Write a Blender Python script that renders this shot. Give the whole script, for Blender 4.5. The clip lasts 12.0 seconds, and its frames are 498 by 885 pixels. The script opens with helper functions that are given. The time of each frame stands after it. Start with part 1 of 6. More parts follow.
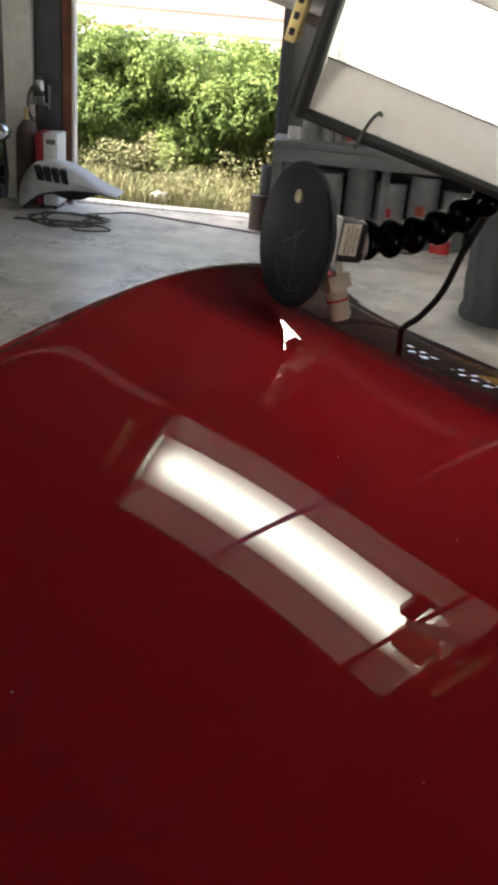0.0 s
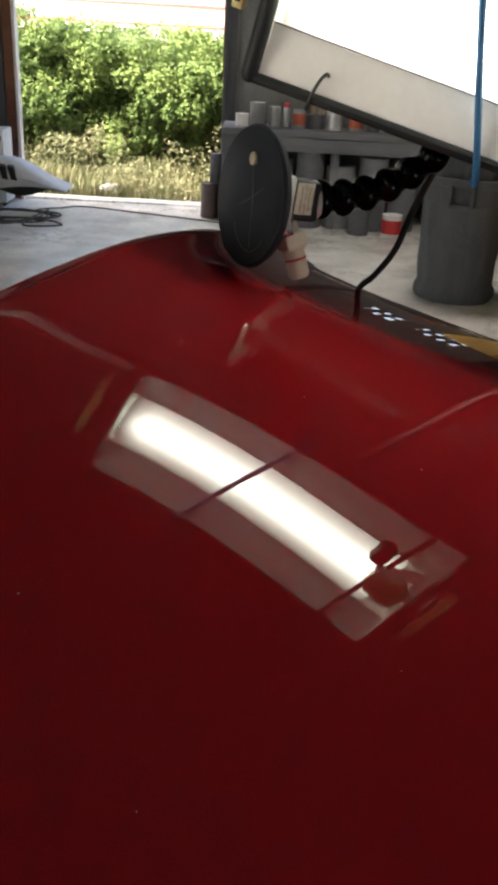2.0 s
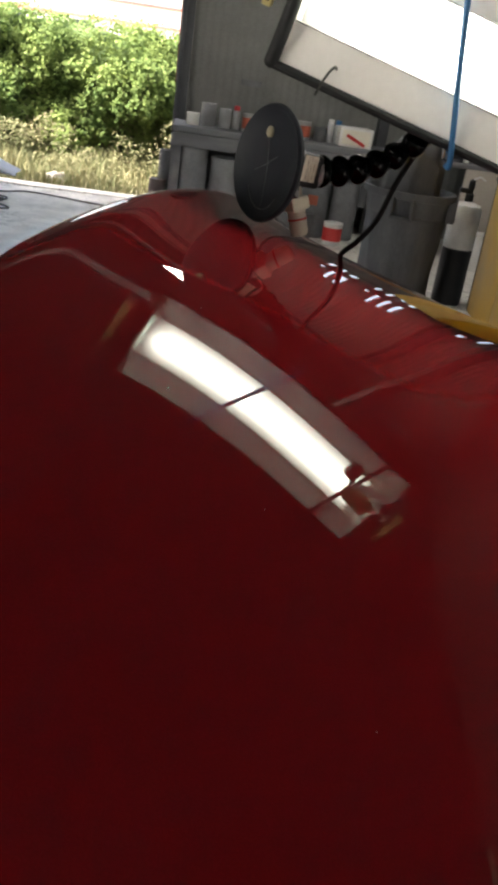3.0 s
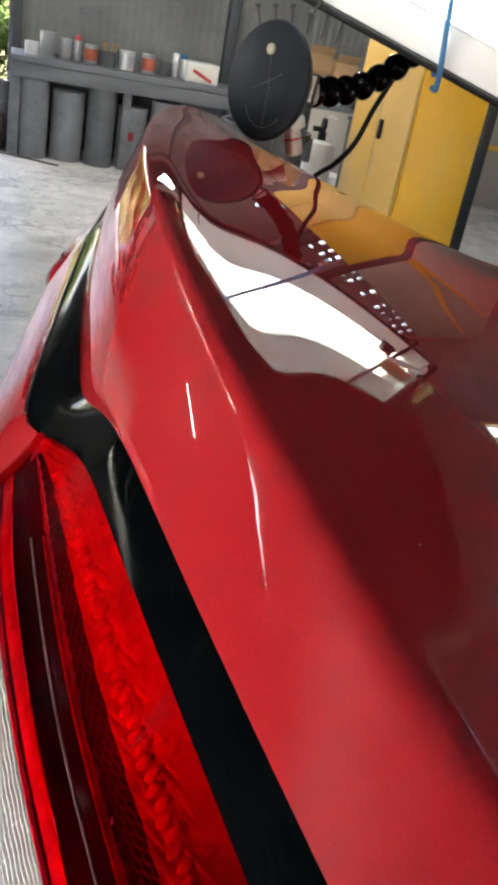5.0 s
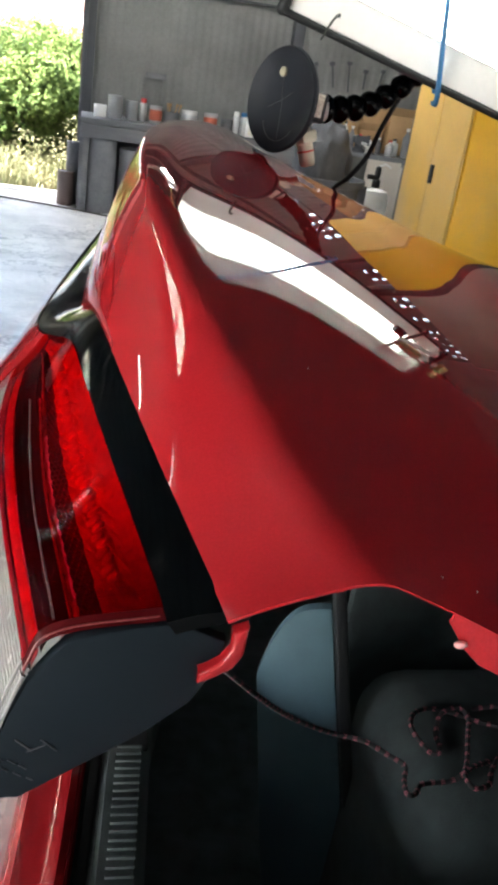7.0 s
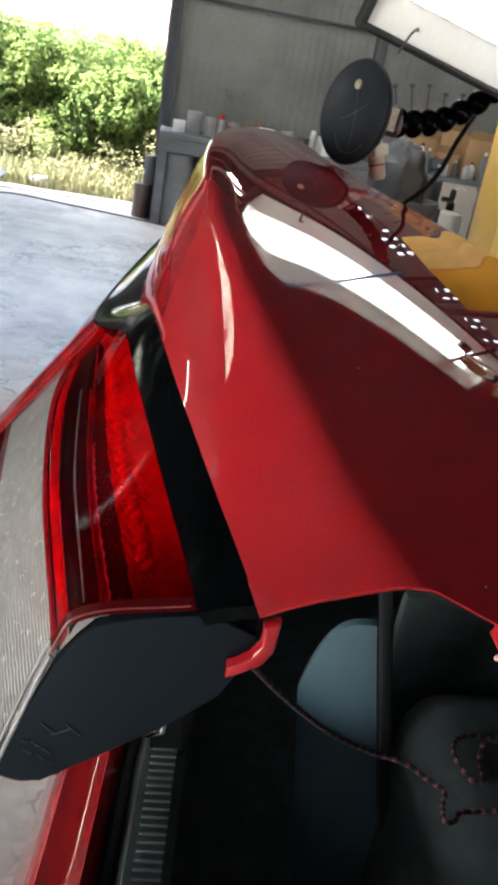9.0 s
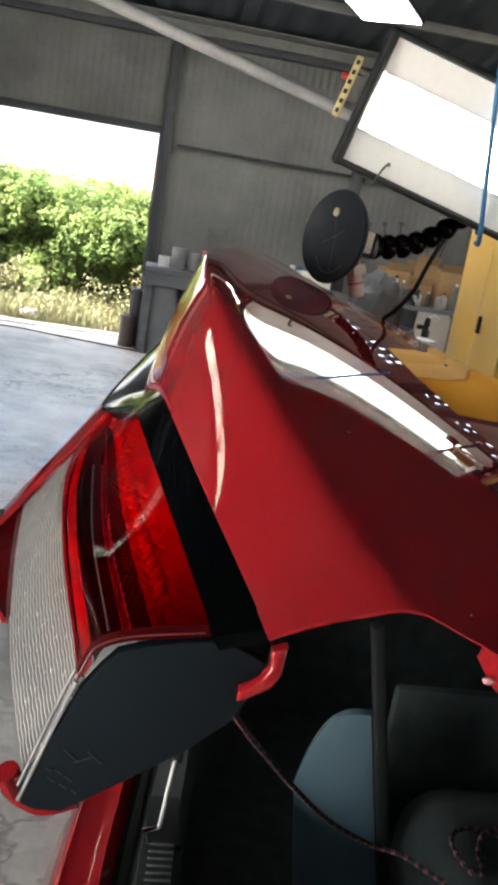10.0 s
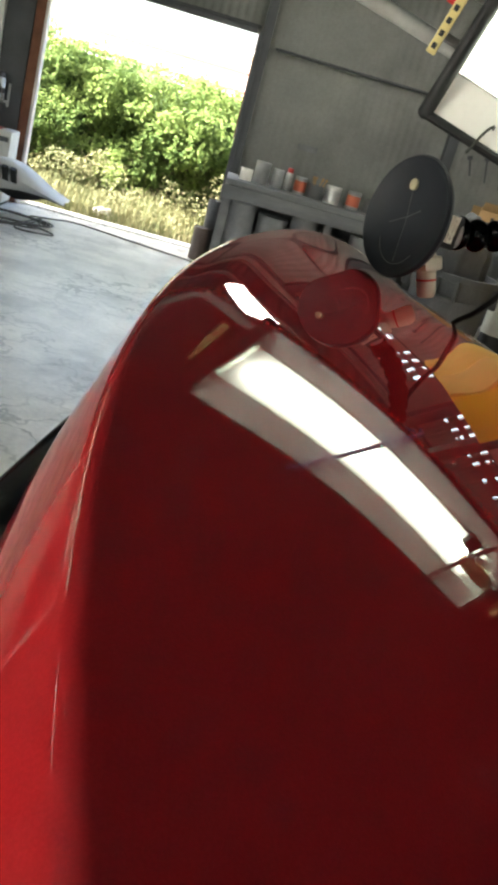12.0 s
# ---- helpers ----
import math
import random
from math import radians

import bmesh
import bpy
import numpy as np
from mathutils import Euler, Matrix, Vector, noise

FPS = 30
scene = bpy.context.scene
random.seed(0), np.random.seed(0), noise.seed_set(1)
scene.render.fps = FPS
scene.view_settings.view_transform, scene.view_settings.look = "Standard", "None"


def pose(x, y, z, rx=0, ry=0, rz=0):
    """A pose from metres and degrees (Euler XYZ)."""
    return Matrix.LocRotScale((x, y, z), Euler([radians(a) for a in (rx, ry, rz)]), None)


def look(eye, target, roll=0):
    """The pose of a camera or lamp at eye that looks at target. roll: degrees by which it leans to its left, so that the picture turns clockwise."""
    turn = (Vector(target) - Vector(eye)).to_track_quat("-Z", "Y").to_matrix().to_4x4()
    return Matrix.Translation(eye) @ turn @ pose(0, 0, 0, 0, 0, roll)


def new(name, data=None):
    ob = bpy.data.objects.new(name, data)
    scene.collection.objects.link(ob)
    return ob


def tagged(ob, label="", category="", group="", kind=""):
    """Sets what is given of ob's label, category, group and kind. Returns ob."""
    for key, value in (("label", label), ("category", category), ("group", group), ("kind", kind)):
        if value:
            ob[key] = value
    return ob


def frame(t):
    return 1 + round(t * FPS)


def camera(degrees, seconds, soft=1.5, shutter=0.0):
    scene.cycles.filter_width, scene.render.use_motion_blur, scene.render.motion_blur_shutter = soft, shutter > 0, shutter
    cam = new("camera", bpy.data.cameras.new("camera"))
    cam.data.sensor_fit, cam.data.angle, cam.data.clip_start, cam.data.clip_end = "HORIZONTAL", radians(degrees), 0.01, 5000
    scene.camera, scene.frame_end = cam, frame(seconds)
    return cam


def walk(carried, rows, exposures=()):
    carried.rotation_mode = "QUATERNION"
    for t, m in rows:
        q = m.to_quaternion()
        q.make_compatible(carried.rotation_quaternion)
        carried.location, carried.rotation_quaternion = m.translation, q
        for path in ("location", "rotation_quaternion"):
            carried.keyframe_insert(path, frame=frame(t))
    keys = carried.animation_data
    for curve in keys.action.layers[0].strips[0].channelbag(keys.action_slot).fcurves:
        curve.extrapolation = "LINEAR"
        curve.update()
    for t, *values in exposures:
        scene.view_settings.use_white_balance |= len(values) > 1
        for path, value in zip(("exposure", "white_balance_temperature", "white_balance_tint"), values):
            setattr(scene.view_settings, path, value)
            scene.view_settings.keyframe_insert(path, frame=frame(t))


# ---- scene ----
cam = camera(32.2, 12.0, soft=4.0)
PATH = [
    (0, (0.332, 0.439, 1.522), (0.276, 2.253, 0.682), 5.2),
    (0.5, (0.368, 0.433, 1.505), (0.333, 2.248, 0.666), 4.8),
    (1, (0.363, 0.425, 1.497), (0.336, 2.237, 0.652), 4.3),
    (1.5, (0.365, 0.406, 1.503), (0.332, 2.214, 0.65), 3.6),
    (2, (0.329, 0.397, 1.502), (0.359, 2.206, 0.649), 3.3),
    (2.5, (0.31, 0.321, 1.485), (0.33, 2.132, 0.635), 4.0),
    (3, (0.238, 0.202, 1.479), (0.444, 2.012, 0.653), 8.6),
    (3.2, (0.194, 0.141, 1.473), (0.42, 1.95, 0.65), 8.9),
    (4.8, (0.036, 0.195, 1.427), (0.59, 1.903, 0.546), 11.0),
    (5, (0.022, 0.191, 1.425), (0.606, 1.89, 0.546), 11.3),
    (5.5, (0.011, 0.147, 1.414), (0.644, 1.848, 0.575), 13.3),
    (6, (0.013, 0.099, 1.404), (0.609, 1.834, 0.608), 12.8),
    (6.5, (0.037, 0.056, 1.4), (0.529, 1.822, 0.601), 11.2),
    (6.7, (0.048, 0.037, 1.396), (0.5, 1.814, 0.598), 9.7),
    (8.3, (0.096, 0.096, 1.383), (0.478, 1.896, 0.599), 8.1),
    (8.5, (0.095, 0.082, 1.385), (0.424, 1.89, 0.596), 8.7),
    (9, (0.072, 0.043, 1.38), (0.361, 1.863, 0.603), 10.3),
    (9.5, (0.068, 0.022, 1.374), (0.358, 1.886, 0.71), 10.4),
    (10, (0.06, -0.009, 1.361), (0.351, 1.906, 0.864), 9.5),
    (10.5, (0.081, 0.016, 1.393), (0.387, 1.932, 0.908), 9.4),
    (11, (0.101, 0.12, 1.418), (0.426, 2.019, 0.883), 10.1),
    (11.5, (0.126, 0.188, 1.419), (0.313, 2.059, 0.74), 14.1),
    (12, (0.132, 0.285, 1.425), (0.317, 2.146, 0.717), 16.1),
]
EXPOSURES = [(0.0, 3.14, 7150, 9), (3.0, 3.16, 7100, 9), (5.0, 4.24, 6550, 8), (6.5, 4.19, 6450, 7), (8.3, 4.10, 6450, 7), (9.5, 3.82, 6600, 8), (11.0, 3.68, 6900, 6), (12.0, 3.78, 7150, 0)]
walk(cam, [(t, look(eye, target, roll)) for t, eye, target, roll in PATH], EXPOSURES)

# ---- world, sun and large lights ----
SUN_EL, SUN_AZ = 54.0, 262.0
world = bpy.data.worlds.new("world")
scene.world = world
world.use_nodes = True
wn = world.node_tree.nodes
sky = wn.new("ShaderNodeTexSky")
sky.sky_type = "NISHITA"
sky.sun_disc = False
sky.sun_elevation = radians(SUN_EL)
sky.sun_rotation = radians(SUN_AZ)
sky.air_density, sky.dust_density = 0.6, 5.0
wn["Background"].inputs["Strength"].default_value = 0.15
world.node_tree.links.new(sky.outputs[0], wn["Background"].inputs[0])
sun_data = bpy.data.lights.new("sun", "SUN")
sun_data.energy, sun_data.angle, sun_data.color = 4.9, radians(12.0), (1.0, 0.96, 0.9)
sun = new("sun", sun_data)
sun_dir = Vector((math.sin(radians(SUN_AZ)) * math.cos(radians(SUN_EL)), math.cos(radians(SUN_AZ)) * math.cos(radians(SUN_EL)), math.sin(radians(SUN_EL))))
# added area lamp in the unseen side bay, strengthens daylight on the lid
bay_data = bpy.data.lights.new("bay_fill_light", "AREA")
bay_data.shape, bay_data.size, bay_data.size_y = "RECTANGLE", 2.5, 2.0
bay_data.energy, bay_data.color = 12.0, (0.98, 1.0, 1.0)
bay = new("bay_fill_light", bay_data)
bay.matrix_world = look((-4.99, -1.9, 1.1), (0.0, -1.9, 1.1))
sun.matrix_world = look((0, 0, 20), Vector((0, 0, 20)) - sun_dir)


# ---- materials ----
def shader(name):
    m = bpy.data.materials.new(name)
    m.use_nodes = True
    t = m.node_tree
    return m, t.nodes, t.links, t.nodes["Principled BSDF"]


def mat(name, col, rough=0.6, metal=0.0, var=0.15, scale=8.0, fine=90.0, bump=0.1, dirt=None, dirt_amt=0.5, coat=0.0, per_object=0.0, spec=0.5, stretch=(1, 1, 1)):
    """A surface with two scales of colour variation, optional stains and fine relief."""
    m, n, l, b = shader(name)
    tc = n.new("ShaderNodeTexCoord")
    mp = n.new("ShaderNodeMapping")
    mp.inputs["Scale"].default_value = stretch
    l.new(tc.outputs["Object"], mp.inputs["Vector"])
    big, small = n.new("ShaderNodeTexNoise"), n.new("ShaderNodeTexNoise")
    for nd, sc, det in ((big, scale, 6.0), (small, fine, 4.0)):
        nd.inputs["Scale"].default_value, nd.inputs["Detail"].default_value = sc, det
        l.new(mp.outputs[0], nd.inputs["Vector"])
    ramp = n.new("ShaderNodeMapRange")
    ramp.inputs["From Min"].default_value, ramp.inputs["From Max"].default_value = 0.3, 0.7
    ramp.inputs["To Min"].default_value, ramp.inputs["To Max"].default_value = 1 - var, 1 + var
    mixn = n.new("ShaderNodeMath")
    mixn.operation = "MULTIPLY_ADD"
    mixn.inputs[1].default_value, mixn.inputs[2].default_value = 0.35, 0.0
    l.new(small.outputs["Fac"], mixn.inputs[0])
    add = n.new("ShaderNodeMath")
    add.operation = "MULTIPLY_ADD"
    add.inputs[1].default_value = 0.65
    l.new(big.outputs["Fac"], add.inputs[0])
    l.new(mixn.outputs[0], add.inputs[2])
    l.new(add.outputs[0], ramp.inputs["Value"])
    mul = n.new("ShaderNodeVectorMath")
    mul.operation = "SCALE"
    mul.inputs[0].default_value = col[:3]
    l.new(ramp.outputs[0], mul.inputs["Scale"])
    out = mul.outputs[0]
    if per_object:
        info = n.new("ShaderNodeObjectInfo")
        r2 = n.new("ShaderNodeMapRange")
        r2.inputs["To Min"].default_value, r2.inputs["To Max"].default_value = 1 - per_object, 1 + per_object
        l.new(info.outputs["Random"], r2.inputs["Value"])
        m2 = n.new("ShaderNodeVectorMath")
        m2.operation = "SCALE"
        l.new(out, m2.inputs[0])
        l.new(r2.outputs[0], m2.inputs["Scale"])
        out = m2.outputs[0]
    if dirt:
        dn = n.new("ShaderNodeTexNoise")
        dn.inputs["Scale"].default_value, dn.inputs["Detail"].default_value, dn.inputs["Roughness"].default_value = scale * 0.45, 9.0, 0.65
        l.new(mp.outputs[0], dn.inputs["Vector"])
        dr = n.new("ShaderNodeMapRange")
        dr.inputs["From Min"].default_value, dr.inputs["From Max"].default_value = 0.48, 0.68
        dr.inputs["To Max"].default_value = dirt_amt
        l.new(dn.outputs["Fac"], dr.inputs["Value"])
        mx = n.new("ShaderNodeMix")
        mx.data_type = "RGBA"
        mx.inputs["B"].default_value = (*dirt, 1)
        l.new(dr.outputs[0], mx.inputs["Factor"])
        l.new(out, mx.inputs["A"])
        out = mx.outputs["Result"]
    l.new(out, b.inputs["Base Color"])
    rr = n.new("ShaderNodeMapRange")
    rr.inputs["To Min"].default_value, rr.inputs["To Max"].default_value = max(0.02, rough - 0.08), min(1, rough + 0.08)
    l.new(small.outputs["Fac"], rr.inputs["Value"])
    l.new(rr.outputs[0], b.inputs["Roughness"])
    b.inputs["Metallic"].default_value = metal
    b.inputs["Specular IOR Level"].default_value = spec
    b.inputs["Coat Weight"].default_value = coat
    b.inputs["Coat Roughness"].default_value = 0.03
    if bump:
        bp = n.new("ShaderNodeBump")
        bp.inputs["Strength"].default_value, bp.inputs["Distance"].default_value = bump, 0.004
        l.new(add.outputs[0], bp.inputs["Height"])
        l.new(bp.outputs[0], b.inputs["Normal"])
    return m


def cracked(m, scale, amount, width):
    """Adds a broken net of dark hairline cracks to a surface made by mat()."""
    n, l, b = m.node_tree.nodes, m.node_tree.links, m.node_tree.nodes["Principled BSDF"]
    tc, wob, add = n.new("ShaderNodeTexCoord"), n.new("ShaderNodeTexNoise"), n.new("ShaderNodeVectorMath")
    wob.inputs["Scale"].default_value, wob.inputs["Detail"].default_value = 7.0, 5.0
    l.new(tc.outputs["Object"], wob.inputs["Vector"])
    add.operation = "MULTIPLY_ADD"
    add.inputs[1].default_value = (0.6, 0.45, 0.0)
    l.new(wob.outputs["Color"], add.inputs[0])
    l.new(tc.outputs["Object"], add.inputs[2])
    vo, rg, pn, pr, ml, mx = n.new("ShaderNodeTexVoronoi"), n.new("ShaderNodeMapRange"), n.new("ShaderNodeTexNoise"), n.new("ShaderNodeMapRange"), n.new("ShaderNodeMath"), n.new("ShaderNodeMix")
    vo.feature = "DISTANCE_TO_EDGE"
    vo.inputs["Scale"].default_value = scale
    l.new(add.outputs[0], vo.inputs["Vector"])
    rg.inputs["From Min"].default_value, rg.inputs["From Max"].default_value = width, 0.0
    rg.inputs["To Max"].default_value = amount
    l.new(vo.outputs["Distance"], rg.inputs["Value"])
    pn.inputs["Scale"].default_value, pn.inputs["Detail"].default_value = 1.1, 4.0
    l.new(tc.outputs["Object"], pn.inputs["Vector"])
    pr.inputs["From Min"].default_value, pr.inputs["From Max"].default_value = 0.42, 0.58
    l.new(pn.outputs["Fac"], pr.inputs["Value"])
    ml.operation = "MULTIPLY"
    l.new(rg.outputs[0], ml.inputs[0])
    l.new(pr.outputs[0], ml.inputs[1])
    mx.data_type = "RGBA"
    old = b.inputs["Base Color"].links[0].from_socket
    l.new(old, mx.inputs["A"])
    mx.inputs["B"].default_value = (0.06, 0.06, 0.06, 1)
    l.new(ml.outputs[0], mx.inputs["Factor"])
    l.new(mx.outputs["Result"], b.inputs["Base Color"])
    return m


def glow(name, col, strength):
    m, n, l, b = shader(name)
    b.inputs["Base Color"].default_value = (0.8, 0.8, 0.8, 1)
    b.inputs["Emission Color"].default_value = (*col, 1)
    b.inputs["Emission Strength"].default_value = strength
    return m


def tube_glow(name, col, strength):
    """A frosted diffuser, brightest over the tube that runs along its middle."""
    m, n, l, b = shader(name)
    tc, sep = n.new("ShaderNodeTexCoord"), n.new("ShaderNodeSeparateXYZ")
    l.new(tc.outputs["Object"], sep.inputs[0])

    def calc(op, a, b2=0.0, c=0.0):
        nd = n.new("ShaderNodeMath")
        nd.operation = op
        for i, v in enumerate((a, b2, c)):
            if isinstance(v, float):
                nd.inputs[i].default_value = v
            else:
                l.new(v, nd.inputs[i])
        return nd.outputs[0]

    across = calc("POWER", 2.718, calc("MULTIPLY", calc("POWER", calc("ABSOLUTE", calc("DIVIDE", sep.outputs["Y"], 0.0240)), 1.6), -1.0))
    ends = n.new("ShaderNodeMapRange")
    ends.interpolation_type = "SMOOTHSTEP"
    ends.inputs["From Min"].default_value, ends.inputs["From Max"].default_value = 0.246, 0.195
    l.new(calc("ABSOLUTE", sep.outputs["X"]), ends.inputs["Value"])
    l.new(calc("MULTIPLY", calc("MULTIPLY_ADD", calc("MULTIPLY", across, ends.outputs[0]), 0.985, 0.015), strength), b.inputs["Emission Strength"])
    b.inputs["Base Color"].default_value = (0.8, 0.8, 0.78, 1)
    b.inputs["Emission Color"].default_value = (*col, 1)
    return m


def car_paint():
    """Dark red metallic base with fine flake under a clear coat with slight waviness."""
    m, n, l, b = shader("red_paint")
    tc = n.new("ShaderNodeTexCoord")
    fl = n.new("ShaderNodeTexNoise")
    fl.inputs["Scale"].default_value, fl.inputs["Detail"].default_value = 900.0, 2.0
    l.new(tc.outputs["Object"], fl.inputs["Vector"])
    lg = n.new("ShaderNodeTexNoise")
    lg.inputs["Scale"].default_value, lg.inputs["Detail"].default_value = 7.0, 1.0
    l.new(tc.outputs["Object"], lg.inputs["Vector"])
    cr = n.new("ShaderNodeValToRGB")
    cr.color_ramp.elements[0].color, cr.color_ramp.elements[1].color = (0.29, 0.0098, 0.0138, 1), (0.325, 0.0115, 0.016, 1)
    cr.color_ramp.elements[0].position, cr.color_ramp.elements[1].position = 0.35, 0.7
    l.new(fl.outputs["Fac"], cr.inputs[0])
    l.new(cr.outputs[0], b.inputs["Base Color"])
    b.inputs["Metallic"].default_value = 0.0
    b.inputs["Roughness"].default_value = 0.9
    b.inputs["Specular IOR Level"].default_value = 0.0
    b.inputs["Coat Weight"].default_value = 1.0
    b.inputs["Coat Roughness"].default_value = 0.012
    b.inputs["Coat IOR"].default_value = 1.5
    bp = n.new("ShaderNodeBump")
    bp.inputs["Strength"].default_value, bp.inputs["Distance"].default_value = 0.0025, 0.0005
    l.new(lg.outputs["Fac"], bp.inputs["Height"])
    l.new(bp.outputs[0], b.inputs["Coat Normal"])
    return m


def lens_mat(name, tint, rough=0.02, clear=0.85, ior=1.45):
    """Coloured clear plastic: tinted see-through with a Fresnel gloss."""
    m, n, l, b = shader(name)
    tr, gl, fr, mx = n.new("ShaderNodeBsdfTransparent"), n.new("ShaderNodeBsdfGlossy"), n.new("ShaderNodeFresnel"), n.new("ShaderNodeMixShader")
    df, m2 = n.new("ShaderNodeBsdfDiffuse"), n.new("ShaderNodeMixShader")
    tr.inputs[0].default_value = (*tint, 1)
    df.inputs[0].default_value = (tint[0] * 0.8, tint[1] * 0.6, tint[2] * 0.6, 1)
    gl.inputs["Roughness"].default_value = rough
    fr.inputs["IOR"].default_value = ior
    m2.inputs[0].default_value = clear
    l.new(df.outputs[0], m2.inputs[1])
    l.new(tr.outputs[0], m2.inputs[2])
    l.new(fr.outputs[0], mx.inputs[0])
    l.new(m2.outputs[0], mx.inputs[1])
    l.new(gl.outputs[0], mx.inputs[2])
    l.new(mx.outputs[0], n["Material Output"].inputs["Surface"])
    return m


def leaf_mat(name, a, c, trans=0.35, drift=1.6):
    m, n, l, b = shader(name)
    g = n.new("ShaderNodeNewGeometry")
    r = n.new("ShaderNodeValToRGB")
    r.color_ramp.elements[0].color, r.color_ramp.elements[1].color = (*a, 1), (*c, 1)
    tc, nz, ad = n.new("ShaderNodeTexCoord"), n.new("ShaderNodeTexNoise"), n.new("ShaderNodeMath")
    nz.inputs["Scale"].default_value, nz.inputs["Detail"].default_value = drift, 3.0
    l.new(tc.outputs["Object"], nz.inputs["Vector"])
    ad.operation = "MULTIPLY_ADD"
    ad.inputs[1].default_value = 0.5
    l.new(g.outputs["Random Per Island"], ad.inputs[0])
    mr = n.new("ShaderNodeMapRange")
    mr.inputs["From Min"].default_value, mr.inputs["From Max"].default_value = 0.35, 0.65
    mr.inputs["To Max"].default_value = 0.5
    l.new(nz.outputs["Fac"], mr.inputs["Value"])
    l.new(mr.outputs[0], ad.inputs[2])
    l.new(ad.outputs[0], r.inputs[0])
    l.new(r.outputs[0], b.inputs["Base Color"])
    b.inputs["Roughness"].default_value = 0.7
    b.inputs["Specular IOR Level"].default_value = 0.15
    tl, mx = n.new("ShaderNodeBsdfTranslucent"), n.new("ShaderNodeMixShader")
    l.new(r.outputs[0], tl.inputs[0])
    mx.inputs[0].default_value = trans
    l.new(b.outputs[0], mx.inputs[1])
    l.new(tl.outputs[0], mx.inputs[2])
    l.new(mx.outputs[0], n["Material Output"].inputs["Surface"])
    return m


def fibreglass():
    """Milky roof sheet that lets daylight through, scattered."""
    m, n, l, b = shader("fibreglass_sheet")
    b.inputs["Base Color"].default_value = (0.75, 0.76, 0.72, 1)
    tl, mx, nz, rp = n.new("ShaderNodeBsdfTranslucent"), n.new("ShaderNodeMixShader"), n.new("ShaderNodeTexNoise"), n.new("ShaderNodeValToRGB")
    nz.inputs["Scale"].default_value, nz.inputs["Detail"].default_value = 3.0, 6.0
    rp.color_ramp.elements[0].color, rp.color_ramp.elements[1].color = (0.62, 0.62, 0.56, 1), (0.85, 0.85, 0.82, 1)
    l.new(nz.outputs["Fac"], rp.inputs[0])
    l.new(rp.outputs[0], tl.inputs[0])
    mx.inputs[0].default_value = 0.7
    l.new(b.outputs[0], mx.inputs[1])
    l.new(tl.outputs[0], mx.inputs[2])
    l.new(mx.outputs[0], n["Material Output"].inputs["Surface"])
    return m


FIBREGLASS = fibreglass()
PAINT = car_paint()
GLOSS_BLACK = mat("gloss_black_trim", (0.0012, 0.0016, 0.0019), 0.10, var=0.05, bump=0.0, spec=0.11)
SATIN_BLACK = mat("satin_black_plastic", (0.012, 0.014, 0.017), 0.45, var=0.2, fine=300, bump=0.05)
DARK_PLASTIC = mat("dark_grey_lamp_housing", (0.0085, 0.0130, 0.0175), 0.6, var=0.12, scale=14, fine=400, bump=0.04, spec=0.08)
RUBBER = mat("black_rubber", (0.011, 0.012, 0.0135), 0.6, var=0.25, scale=20, fine=250, bump=0.08, spec=0.3)
DULL_BRASS = mat("worn_dull_brass", (0.30, 0.27, 0.18), 0.6, metal=0.2, var=0.2, scale=60, bump=0.1)
CUP_RUBBER = mat("dusty_black_rubber", (0.013, 0.015, 0.020), 0.55, var=0.3, scale=16, fine=200, bump=0.05, dirt=(0.02, 0.0225, 0.028), dirt_amt=0.5, spec=0.15)
RED_LENS = lens_mat("red_lens", (0.92, 0.008, 0.034), clear=0.988, ior=1.12)
CLEAR_LENS = lens_mat("clear_lens", (0.97, 0.97, 0.97), clear=0.99, ior=1.2)
REFLECTOR = mat("lamp_reflector", (0.58, 0.57, 0.56), 0.25, metal=0.3, var=0.15, scale=60, fine=220, bump=0.2)
RED_REFLECTOR = mat("red_lamp_reflector", (0.35, 0.15, 0.15), 0.3, metal=0.0, var=0.35, scale=60, fine=240, bump=0.5)
RIB_SHADE = mat("grey_rib_shade", (0.22, 0.215, 0.21), 0.4, var=0.2, scale=50, bump=0.2)
RED_GUIDE = mat("red_light_guide", (0.62, 0.22, 0.20), 0.6, metal=0.0, var=0.2, scale=120, bump=0.1, spec=0.0)
RED_RIM = mat("deep_red_rim", (0.055, 0.002, 0.003), 0.35, var=0.15, scale=40, bump=0.0, spec=0.06)
RED_BAND_REFLECTOR = mat("dim_red_reflector", (0.40, 0.08, 0.08), 0.45, var=0.35, scale=60, fine=240, bump=0.4, spec=0.2)
RIDGE_GLINT = mat("painted_ridge_glint", (0.15, 0.075, 0.072), 0.35, var=0.3, scale=90, bump=0.0, spec=0.3)
SCUFF = mat("grained_sill_plastic", (0.085, 0.10, 0.10), 0.5, var=0.2, scale=20, fine=350, bump=0.12)
PINK_LINE = mat("pink_lens_edge", (0.26, 0.06, 0.06), 0.3, var=0.1, bump=0.0, spec=0.3)
MARK = mat("moulded_mark_plastic", (0.035, 0.038, 0.045), 0.4, var=0.1, bump=0.0)
DARK_STEEL = mat("dull_wire_steel", (0.045, 0.05, 0.045), 0.5, metal=0.2, var=0.2, scale=30, bump=0.05)
LINING = mat("black_lid_lining", (0.002, 0.002, 0.0025), 0.95, var=0.3, scale=30, fine=300, bump=0.2, spec=0.0)
CLEAR_EDGE = mat("clear_plastic_edge", (0.28, 0.275, 0.27), 0.15, var=0.3, scale=90, bump=0.2, coat=0.5)
